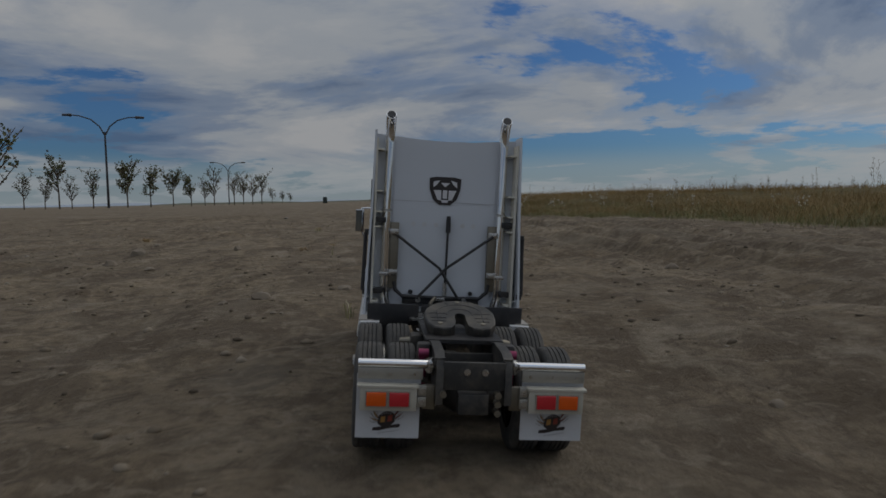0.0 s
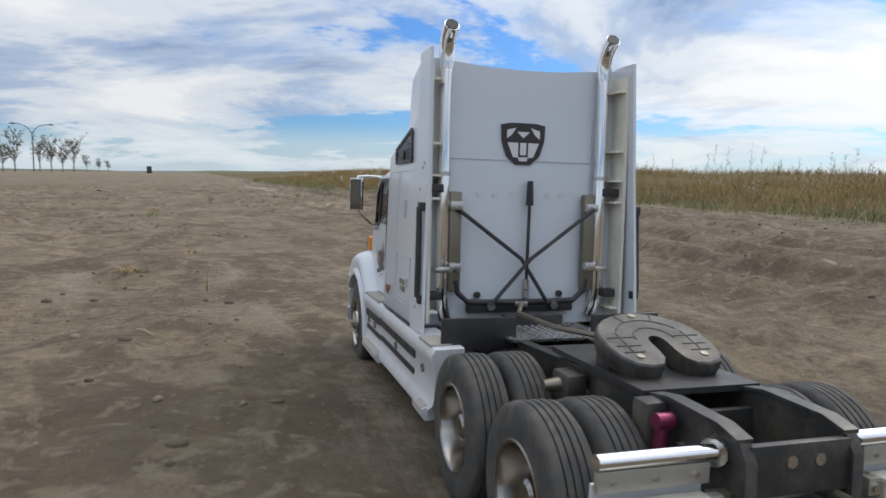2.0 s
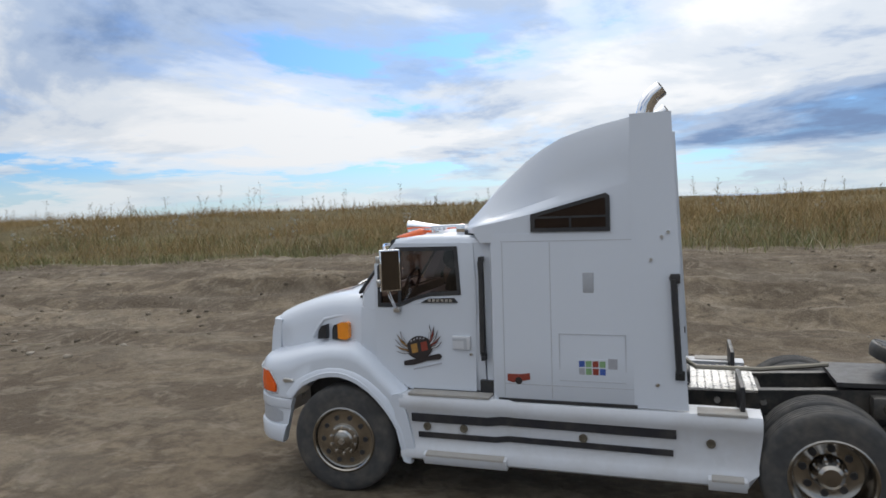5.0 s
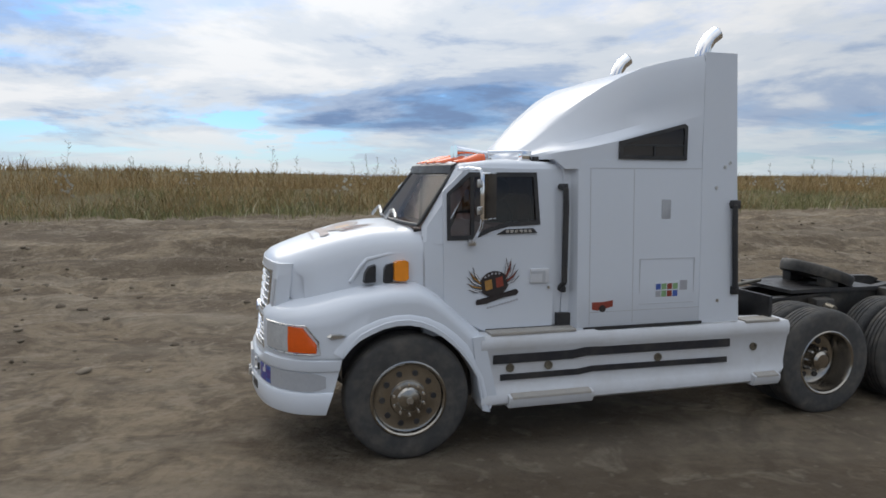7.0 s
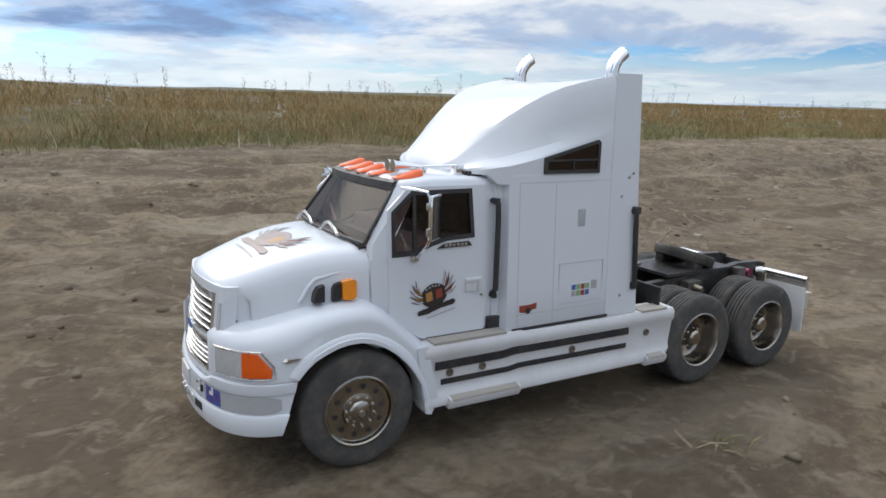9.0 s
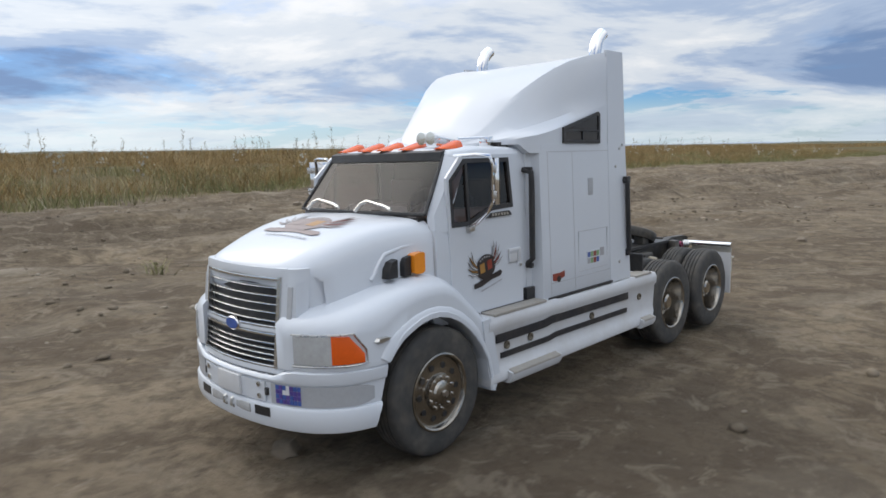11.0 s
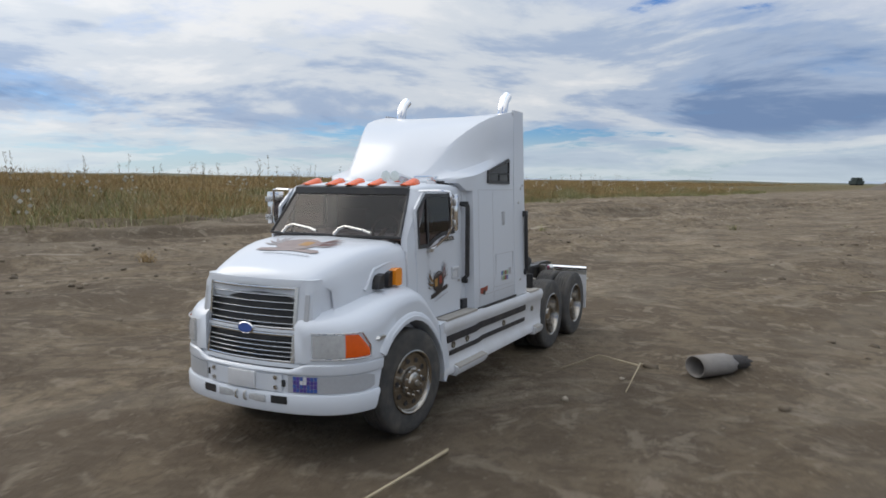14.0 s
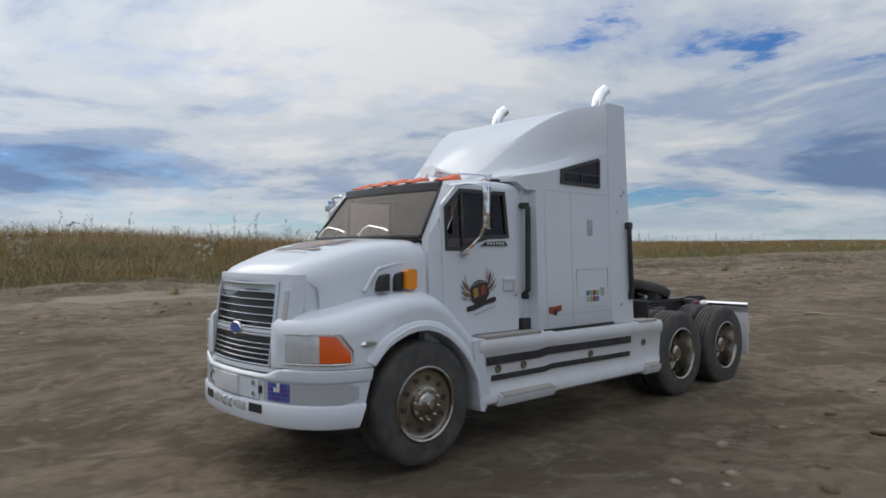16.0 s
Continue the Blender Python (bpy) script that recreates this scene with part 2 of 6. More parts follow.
DECAL_FADED = material("sun_faded_printed_film", (0.25, 0.195, 0.18), 0.4, vary=0.35, scale=260)
DECAL_BLUE = material("blue_printed_film", (0.05, 0.10, 0.33), 0.35, vary=0.3, scale=300)
DECAL_GREEN = material("green_printed_film", (0.20, 0.33, 0.16), 0.4, vary=0.3, scale=300)
DECAL_LIGHT = material("pale_printed_film", (0.62, 0.62, 0.64), 0.4, vary=0.1, scale=300)
PURPLE = material("purple_printed_film", (0.09, 0.06, 0.26), 0.35, vary=0.5, scale=300)
GLASS = tinted_glass("smoke_tinted_glass", (0.34, 0.27, 0.25))
SHIELD_GLASS = tinted_glass("windscreen_glass", (0.42, 0.36, 0.34), 0.03, 0.15, 0.16)

# ---- the ground: one sheet of rough dirt, with ruts, out to the horizon ----
RNG = np.random.RandomState(7)
_lattice = RNG.rand(256, 256)


def vnoise(x, y, scale, seed=0):
    """Smooth value noise, -1 to 1, with features of that many metres."""
    x, y = np.asarray(x, float) / scale + seed * 17.31, np.asarray(y, float) / scale + seed * 9.77
    xi, yi = np.floor(x).astype(int), np.floor(y).astype(int)
    fx, fy = x - xi, y - yi
    fx, fy = fx * fx * (3 - 2 * fx), fy * fy * (3 - 2 * fy)
    g = lambda a, b: _lattice[a % 256, b % 256]
    top = g(xi, yi) * (1 - fx) + g(xi + 1, yi) * fx
    low = g(xi, yi + 1) * (1 - fx) + g(xi + 1, yi + 1) * fx
    return (top * (1 - fy) + low * fy) * 2 - 1


def fbm(x, y, scale, octaves=3, seed=0):
    return sum(vnoise(x, y, scale / 2 ** k, seed + k) * 0.5 ** k for k in range(octaves))


def smooth(a, b, v):
    t = np.clip((np.asarray(v, float) - a) / (b - a), 0, 1)
    return t * t * (3 - 2 * t)


_py = [-3.0] + [r[2] for r in TRUCK_ROWS] + [14.0]
_px = [0.0] + [r[1] for r in TRUCK_ROWS] + [-1.9]


def edge_x(y):
    """Where the grass begins."""
    return np.interp(y, [-60, -20, 0, 4, 5.5, 6.3, 7, 8, 9, 10, 20, 60], [14, 6.5, 3.3, 2.55, 2.25, 1.8, 1.4, 1.2, 1.05, 0.95, 0.9, 0.2]) + 0.16 * vnoise(y, 0, 1.3, 5) + 0.05 * vnoise(y, 0, 0.3, 6)


def rut(x, y, at, wide, deep):
    c = at + 0.05 * vnoise(y, 0, 1.7, int(at * 10)) + 0.03 * (y - 5) * -0.6
    d = (x - c) / wide
    m = 0.55 + 0.45 * vnoise(y, x, 0.5, int(at * 7) + 3)
    return deep * m * (-np.exp(-d * d) + 0.8 * np.exp(-((np.abs(d) - 1.7) / 0.5) ** 2))


def ground_z(x, y):
    x, y = np.asarray(x, float), np.asarray(y, float)
    away = smooth(0.12, 0.38, np.abs(x - np.interp(y, _py, _px)))
    near = 1 - smooth(9, 25, np.hypot(x, y - 5))
    z = 0.0016 * fbm(x, y, 0.05, 2, 1) * near + (0.009 * fbm(x, y, 0.16, 3, 2) + 0.012 * fbm(x, y, 0.75, 2, 3)) * away * near
    rough = smooth(0.1, 0.6, vnoise(x, y, 0.9, 11))
    z = z + 0.017 * rough * np.abs(fbm(x, y, 0.09, 2, 4)) * away * near
    for at, wide, deep in ((0.50, 0.07, 0.012), (0.78, 0.06, 0.016), (1.02, 0.09, 0.034), (1.26, 0.06, 0.024), (1.62, 0.10, 0.028), (2.0, 0.08, 0.014)):
        z = z + rut(x, y, at, wide, deep) * near * smooth(0.10, 0.3, np.abs(x - np.interp(y, _py, _px)))
    # the strip that leans a little under the first stretch of the drive
    lean = smooth(-1.6, -0.8, y) * (1 - smooth(2.6, 3.6, y)) * (1 - smooth(0.14, 0.6, np.abs(x)))
    z = z - 0.05 * np.clip(x, -0.3, 0.3) * lean
    u = x - edge_x(y)
    z = z + 0.07 * smooth(0, 1.6, u) + 0.05 * smooth(2, 12, u) + 0.15 * smooth(0.2, 3.0, u) * smooth(6.2, 9, y)
    return z


def axis(lo, hi, step, far, grow=1.13):
    a = list(np.arange(lo, hi + step / 2, step))
    up, d = [], step
    v = hi
    while v < far:
        d *= grow
        v += d
        up.append(v)
    dn, d, v = [], step, lo
    while v > -far:
        d *= grow
        v -= d
        dn.append(v)
    return np.array(dn[::-1] + a + up)


def grid_mesh(name, xs, ys, zf, mat):
    X, Y = np.meshgrid(xs, ys, indexing="ij")
    Z = zf(X, Y)
    n, m = X.shape
    co = np.stack([X, Y, Z], -1).reshape(-1, 3)
    i = np.arange(n * m).reshape(n, m)
    quads = np.stack([i[:-1, :-1], i[1:, :-1], i[1:, 1:], i[:-1, 1:]], -1).reshape(-1, 4)
    me = bpy.data.meshes.new(name)
    me.vertices.add(len(co))
    me.vertices.foreach_set("co", co.ravel())
    me.loops.add(quads.size)
    me.loops.foreach_set("vertex_index", quads.ravel())
    me.polygons.add(len(quads))
    me.polygons.foreach_set("loop_start", np.arange(len(quads)) * 4)
    me.update(calc_edges=True)
    me.shade_smooth()
    me.materials.append(mat)
    return new(name, me), co


def dirt_material():
    m = bpy.data.materials.new("dry_dirt")
    m.use_nodes = True
    nt = m.node_tree
    b = nt.nodes["Principled BSDF"]
    tcn = nt.nodes.new("ShaderNodeTexCoord")

    def tex(scale, detail=6, rough=0.6, stretch=(1, 1, 1), warp=0.0):
        mp = nt.nodes.new("ShaderNodeMapping")
        mp.inputs["Scale"].default_value = stretch
        nt.links.new(tcn.outputs["Object"], mp.inputs[0])
        n = nt.nodes.new("ShaderNodeTexNoise")
        for k, v in (("Scale", scale), ("Detail", detail), ("Roughness", rough), ("Distortion", warp)):
            n.inputs[k].default_value = v
        nt.links.new(mp.outputs[0], n.inputs["Vector"])
        return n.outputs[0]

    def ramp(v, stops):
        n = nt.nodes.new("ShaderNodeValToRGB")
        while len(n.color_ramp.elements) < len(stops):
            n.color_ramp.elements.new(0.5)
        for e, (p, c) in zip(n.color_ramp.elements, stops):
            e.position, e.color = p, (*c, 1) if isinstance(c, tuple) else (c, c, c, 1)
        nt.links.new(v, n.inputs[0])
        return n.outputs[0]

    def mix(f, a, c, mode="MIX"):
        n = nt.nodes.new("ShaderNodeMix")
        n.data_type, n.blend_type = "RGBA", mode
        for i, v in ((0, f), (6, a), (7, c)):
            if isinstance(v, tuple):
                n.inputs[i].default_value = (*v, 1)
            elif isinstance(v, float):
                n.inputs[i].default_value = v
            else:
                nt.links.new(v, n.inputs[i])
        return n.outputs[2]

    def attr(name):
        n = nt.nodes.new("ShaderNodeAttribute")
        n.attribute_name = name
        return n.outputs["Fac"]

    base = ramp(tex(1.1, 7, 0.62), [(0.30, (0.150, 0.116, 0.078)), (0.44, (0.215, 0.170, 0.117)), (0.58, (0.285, 0.230, 0.163)), (0.72, (0.37, 0.308, 0.228))])
    base = mix(ramp(tex(7, 7, 0.66, (1, 1, 1), 0.6), [(0.40, 0.0), (0.62, 0.75)]), base, (0.285, 0.238, 0.178))
    base = mix(ramp(tex(1.5, 6, 0.62, (1, 0.3, 1), 0.5), [(0.50, 0.0), (0.66, 0.55)]), base, (0.135, 0.105, 0.072))
    base = mix(ramp(tex(2.4, 8, 0.68, (1, 0.2, 1), 0.8), [(0.51, 0.0), (0.63, 0.75)]), base, (0.385, 0.318, 0.228))
    # darker soil: damp patches, and the ruts' shade put into the colour
    base = mix(attr("damp_and_rut_shade"), base, (0.15, 0.122, 0.092))
    base = mix(ramp(tex(15, 7, 0.68, (1, 1, 1), 0.8), [(0.48, 0.0), (0.58, 0.7)]), base, (0.135, 0.107, 0.077))
    base = mix(ramp(tex(42, 6, 0.66, (1, 1, 1), 0.5), [(0.50, 0.0), (0.60, 0.5)]), base, (0.125, 0.098, 0.070))
    base = mix(ramp(tex(5.5, 6, 0.62, (1, 0.6, 1), 0.7), [(0.51, 0.0), (0.56, 0.7)]), base, (0.140, 0.110, 0.079))
    base = mix(ramp(tex(24, 6, 0.68, (1, 1, 1), 0.9), [(0.55, 0.0), (0.62, 0.55)]), base, (0.36, 0.31, 0.245))
    base = mix(ramp(tex(4.5, 8, 0.7, (1, 0.5, 1), 1.2), [(0.56, 0.0), (0.66, 0.7)]), base, (0.345, 0.30, 0.235))
    base = mix(ramp(tex(90, 4, 0.6), [(0.38, 0.28), (0.50, 0.0)]), base, (0.10, 0.079, 0.057))
    base = mix(ramp(tex(140, 2, 0.5), [(0.66, 0.0), (0.72, 0.5)]), base, (0.33, 0.29, 0.23))
    base = mix(attr("crust"), base, mix(tex(60, 5, 0.6), (0.34, 0.30, 0.24), (0.47, 0.43, 0.36)))
    soil = ramp(tex(2.3, 5), [(0.35, (0.10, 0.088, 0.04)), (0.65, (0.17, 0.135, 0.065))])
    base = mix(attr("field"), base, soil)
    base = mix(1.0, base, (0.80, 0.775, 0.74), "MULTIPLY")
    nt.links.new(base, b.inputs["Base Color"])
    b.inputs["Roughness"].default_value = 0.95
    b.inputs["Specular IOR Level"].default_value = 0.2
    h = nt.nodes.new("ShaderNodeMath")
    h.operation = "ADD"
    nt.links.new(tex(30, 9, 0.72), h.inputs[0])
    fine = nt.nodes.new("ShaderNodeMath")
    fine.operation = "MULTIPLY"
    fine.inputs[1].default_value = 0.35
    nt.links.new(tex(230, 4, 0.6), fine.inputs[0])
    nt.links.new(fine.outputs[0], h.inputs[1])
    bn = nt.nodes.new("ShaderNodeBump")
    bn.inputs["Strength"].default_value, bn.inputs["Distance"].default_value = 1.0, 0.014
    nt.links.new(h.outputs[0], bn.inputs["Height"])
    nt.links.new(bn.outputs[0], b.inputs["Normal"])
    return m


DIRT = dirt_material()
ground, _co = grid_mesh("ground", axis(-1.9, 2.7, 0.018, 900), axis(-1.2, 10.4, 0.024, 900), ground_z, DIRT)
tagged(ground, "rough dry brown dirt with pale crust and rutted tracks", "ground", kind="structure")
_x, _y = _co[:, 0], _co[:, 1]
_u = _x - edge_x(_y)
# the band of ruts, darkened for damp and for the shade in them
_rutband = smooth(0.55, 0.85, _x + 0.03 * (_y - 5) * 0.6) * (1 - smooth(1.9, 2.3, _x))
_side = smooth(-0.1, 0.5, fbm(_x, _y * 0.35, 0.22, 3, 21))
_damp_and_rut_shade = np.clip(_rutband * _side * 1.0 + 0.6 * smooth(0.25, 0.7, fbm(_x, _y, 0.30, 4, 31)), 0, 1) * (1 - smooth(30, 60, np.hypot(_x, _y)))
_crust = smooth(0.25, 0.45, fbm(_x * 1.6, _y * 0.45, 0.3, 3, 41)) * np.exp(-(((_x - 0.44) / 0.15) ** 2)) * smooth(3.2, 4.2, _y) + 0.15 * smooth(0.40, 0.6, fbm(_x * 1.5, _y * 0.6, 0.16, 4, 45))
_field = smooth(-0.10, 0.25, _u + 0.1 * fbm(_x, _y, 0.3, 2, 51))
for key, val in (("damp_and_rut_shade", _damp_and_rut_shade * 0.75 * (1 - _field)), ("crust", np.clip(_crust, 0, 0.8) * (1 - _field)), ("field", _field)):
    ground.data.attributes.new(key, "FLOAT", "POINT").data.foreach_set("value", val.astype(np.float32))


def stuff_mesh(name, verts, faces, mat, label, category):
    me = bpy.data.meshes.new(name)
    me.from_pydata(verts.tolist() if hasattr(verts, "tolist") else verts, [], faces)
    me.materials.append(mat)
    me.shade_smooth()
    return tagged(new(name, me), label, category, kind="stuff")


def leaf_material(name, stops, rough=0.8):
    """Colour that changes from blade to blade."""
    m = bpy.data.materials.new(name)
    m.use_nodes = True
    nt = m.node_tree
    b = nt.nodes["Principled BSDF"]
    geo = nt.nodes.new("ShaderNodeNewGeometry")
    r = nt.nodes.new("ShaderNodeValToRGB")
    while len(r.color_ramp.elements) < len(stops):
        r.color_ramp.elements.new(0.5)
    for e, (p, c) in zip(r.color_ramp.elements, stops):
        e.position, e.color = p, (*c, 1)
    nt.links.new(geo.outputs["Random Per Island"], r.inputs[0])
    tcn = nt.nodes.new("ShaderNodeTexCoord")
    n = nt.nodes.new("ShaderNodeTexNoise")
    n.inputs["Scale"].default_value, n.inputs["Detail"].default_value = 1.6, 4
    nt.links.new(tcn.outputs["Object"], n.inputs["Vector"])
    v = nt.nodes.new("ShaderNodeMapRange")
    v.inputs[3].default_value, v.inputs[4].default_value = 0.55, 1.45
    nt.links.new(n.outputs[0], v.inputs[0])
    mx = nt.nodes.new("ShaderNodeMix")
    mx.data_type, mx.blend_type = "RGBA", "MULTIPLY"
    mx.inputs[0].default_value = 1.0
    nt.links.new(r.outputs[0], mx.inputs[6])
    nt.links.new(v.outputs[0], mx.inputs[7])
    nt.links.new(mx.outputs[2], b.inputs["Base Color"])
    b.inputs["Roughness"].default_value = rough
    b.inputs["Specular IOR Level"].default_value = 0.25
    return m


DRY = leaf_material("dry_grass", [(0.0, (0.17, 0.110, 0.046)), (0.3, (0.26, 0.168, 0.066)), (0.55, (0.33, 0.225, 0.095)), (0.75, (0.21, 0.165, 0.068)), (0.9, (0.44, 0.33, 0.18)), (1.0, (0.19, 0.095, 0.042))])
GREEN = leaf_material("green_grass", [(0.0, (0.10, 0.115, 0.045)), (0.4, (0.16, 0.17, 0.068)), (0.7, (0.24, 0.22, 0.10)), (0.9, (0.33, 0.28, 0.14)), (1.0, (0.48, 0.45, 0.33))])
STALK = leaf_material("brown_stalk", [(0.0, (0.085, 0.060, 0.030)), (0.5, (0.14, 0.105, 0.05)), (1.0, (0.20, 0.155, 0.08))])
PALE = leaf_material("pale_seed_head", [(0.0, (0.38, 0.35, 0.28)), (1.0, (0.55, 0.53, 0.46))])
TREE_LEAF = leaf_material("autumn_leaf", [(0.0, (0.06, 0.075, 0.035)), (0.5, (0.09, 0.105, 0.05)), (0.8, (0.13, 0.115, 0.06)), (1.0, (0.13, 0.085, 0.06))])
BARK = material("grey_brown_bark", (0.09, 0.072, 0.055), 0.9, vary=0.3, scale=8)


def blades(n, u0, u1, y0, y1, h0, h1, width, lean, seed, clump=0.35):
    """Bent tapered blades over a strip of the field."""
    r = np.random.RandomState(seed)
    y = r.uniform(y0, y1, n * 3)
    u = u0 + (u1 - u0) * r.rand(n * 3) ** 1.25
    x = edge_x(y) + u
    keep = r.rand(n * 3) < np.clip(0.45 + 0.9 * fbm(x, y, clump, 2, seed), 0.02, 1)
    x, y = x[keep][:n], y[keep][:n]
    n = len(x)
    z = ground_z(x, y) - 0.004
    h = r.uniform(h0, h1, n) * (0.75 + 0.35 * fbm(x, y, 0.9, 2, seed + 3))
    a, b = r.uniform(0, 2 * np.pi, n), r.uniform(0, 2 * np.pi, n)
    w = width * r.uniform(0.6, 1.3, n) / 2
    l = lean * r.uniform(0.1, 1.0, n) * h
    dx, dy = np.cos(a) * w, np.sin(a) * w
    lx, ly = np.cos(b) * l, np.sin(b) * l
    V = np.empty((n, 5, 3))
    V[:, 0] = np.stack([x - dx, y - dy, z], 1)
    V[:, 1] = np.stack([x + dx, y + dy, z], 1)
    V[:, 2] = np.stack([x + dx * 0.75 + lx * 0.35, y + dy * 0.75 + ly * 0.35, z + h * 0.6], 1)
    V[:, 3] = np.stack([x - dx * 0.75 + lx * 0.35, y - dy * 0.75 + ly * 0.35, z + h * 0.6], 1)
    V[:, 4] = np.stack([x + lx, y + ly, z + h], 1)
    k = (np.arange(n) * 5)[:, None]
    q = (k + np.array([[0, 1, 2, 3]])).tolist()
    t = (k + np.array([[3, 2, 4]])).tolist()
    return V.reshape(-1, 3), q + t


v, fc = blades(110000, 0.15, 4.5, -8, 19, 0.04, 0.18, 0.0019, 1.7, 61)
stuff_mesh("dry_grass", v, fc, DRY, "tall dry yellow-brown grass covering the field", "grass")
v, fc = blades(46000, -0.14, 1.5, -7, 17, 0.02, 0.10, 0.0026, 1.3, 62, 0.22)
stuff_mesh("green_grass", v, fc, GREEN, "low green weeds along the edge of the field", "grass")
v, fc = blades(40000, 4.0, 17, -30, 45, 0.10, 0.22, 0.008, 0.9, 63, 0.8)
stuff_mesh("field_grass", v, fc, DRY, "dry brown grass of the open field", "grass")
v, fc = blades(16000, 14, 75, -90, 120, 0.12, 0.24, 0.05, 0.8, 64, 3.0)
stuff_mesh("far_grass", v, fc, DRY, "far dry grass out to the horizon", "grass")


def weeds(n, seed):
    """Thin branching stalks that stand above the grass, taller farther out."""
    r = random.Random(seed)
    V, F = [], []

    def stick(p, q, w):
        d = (q - p).normalized()
        s = d.orthogonal().normalized() * w
        s2 = d.cross(s)
        k = len(V)
        for c, f in ((p, 1.0), (q, 0.45)):
            for e in (s, -0.5 * s + 0.87 * s2, -0.5 * s - 0.87 * s2):
                V.append(tuple(c + e * f))
        F.extend([(k, k + 1, k + 4, k + 3), (k + 1, k + 2, k + 5, k + 4), (k + 2, k, k + 3, k + 5)])
    for _ in range(n):
        u = 0.3 + 17 * r.random() ** 1.7
        y = r.uniform(-14, 26)
        x = float(edge_x(np.array([y]))[0]) + u
        h = r.uniform(0.14, 0.24) + 0.024 * u * r.random() + (0.3 if u > 9 and r.random() < 0.12 else 0)
        p = Vector((x, y, float(ground_z(np.array([x]), np.array([y]))[0]) - 0.005))
        w = 0.0006 + 0.00017 * u
        prev = p
        lean = Vector((r.uniform(-0.18, 0.18), r.uniform(-0.18, 0.18), 1))
        for k in range(4):
            q = p + lean * h * (k + 1) / 4 + Vector((r.uniform(-1, 1), r.uniform(-1, 1), 0)) * h * 0.025
            stick(prev, q, w)
            if k:
                for _ in range(r.randint(2, 4)):
                    o = prev.lerp(q, r.random())
                    tip = o + Vector((r.uniform(-1, 1), r.uniform(-1, 1), r.uniform(0.5, 1.6))).normalized() * h * r.uniform(0.10, 0.26)
                    stick(o, tip, w * 0.8)
                    for _ in range(3):
                        c = o.lerp(tip, r.uniform(0.4, 1)) + Vector((r.uniform(-1, 1), r.uniform(-1, 1), r.uniform(-1, 1))) * w * 4
                        stick(c, c + Vector((r.uniform(-1, 1), r.uniform(-1, 1), r.uniform(0, 1))).normalized() * h * 0.035, w * 1.9)
            prev = q
    return V, F


v, fc = weeds(230, 5)
stuff_mesh("tall_weeds", v, fc, STALK, "thin dry branching weeds standing above the grass", "weeds")


def puffs(n, seed):
    r = random.Random(seed)
    V, F = [], []
    for _ in range(n):
        y = r.uniform(-5, 16)
        x = float(edge_x(np.array([y]))[0]) + r.uniform(0.1, 2.6)
        z = float(ground_z(np.array([x]), np.array([y]))[0])
        for _ in range(r.randint(6, 16)):
            c = Vector((x + r.gauss(0, 0.025), y + r.gauss(0, 0.025), z + r.uniform(0.05, 0.14)))
            s = r.uniform(0.005, 0.011)
            k = len(V)
            V.extend([tuple(c + Vector(d) * s) for d in ((1, 0, 0), (-1, 0, 0), (0, 1, 0), (0, -1, 0), (0, 0, 1), (0, 0, -1))])
            F.extend([(k + a, k + b, k + e) for a in (0, 1) for b, e in ((2, 4), (4, 3), (3, 5), (5, 2))])
    return V, F


v, fc = puffs(70, 8)
stuff_mesh("seed_heads", v, fc, PALE, "pale fluffy seed heads among the grass", "weeds")


# ---- clods, stones and twigs on the dirt ----
def lump(name, size, seed, mat, flat=0.6, sub=2):
    bm = bmesh.new()
    bmesh.ops.create_icosphere(bm, subdivisions=sub, radius=1)
    for q in bm.verts:
        k = 1 + 0.42 * noise.noise(q.co * 1.3 + Vector((seed * 7.1, 0, 0))) + 0.30 * noise.noise(q.co * 3.7 + Vector((0, seed * 3.3, 0)))
        q.co = Vector((q.co.x * k, q.co.y * k * 0.8, q.co.z * k * flat)) * size * 0.72
    me = bpy.data.meshes.new(name)
    bm.to_mesh(me)
    bm.free()
    me.materials.append(mat)
    me.shade_smooth()
    me.set_sharp_from_angle(angle=radians(28))
    return new(name, me)


STONE = material("pale_field_stone", (0.19, 0.155, 0.115), 0.9, vary=0.3, scale=60, bump=0.6, bump_scale=300, spots=0.4)
CLOD = leaf_material("dirt_clod", [(0.0, (0.10, 0.08, 0.058)), (0.6, (0.17, 0.138, 0.10)), (0.9, (0.24, 0.20, 0.15)), (1.0, (0.33, 0.29, 0.23))], 0.95)
for i, (x, y, s) in enumerate(((-0.288, 0.402, 0.029), (-0.355, 0.373, 0.013), (0.34, -0.32, 0.013), (-0.247, 0.264, 0.010), (-0.134, 0.575, 0.020), (-0.608, 1.819, 0.030), (-0.232, 0.258, 0.008), (-0.979, 1.812, 0.050), (-0.95, 1.427, 0.030), (-0.75, 1.199, 0.022), (-1.1, 2.434, 0.03), (0.75, 0.873, 0.024), (1.05, 1.611, 0.028), (0.62, 2.434, 0.020), (0.95, 3.944, 0.022), (1.35, 5.361, 0.026), (0.7, 5.978, 0.02), (-0.45, 4.528, 0.012), (0.42, 7.1, 0.022), (-0.5, 6.183, 0.016), (-0.2, 4.95, 0.014), (-0.731, 6.483, 0.011), (0.55, 8.2, 0.024), (-0.6, 2.8, 0.018), (-0.85, 3.372, 0.022))):
    ob = lump("stone", s, i, STONE, 0.55 + 0.2 * (i % 3) / 2)
    ob.matrix_world = pose(x, y, float(ground_z(np.array([x]), np.array([y]))[0]) + s * 0.08, 0, 0, i * 47)
    tagged(ob, "rounded pale stone half sunk in the dirt", "stone", "stones on the dirt")


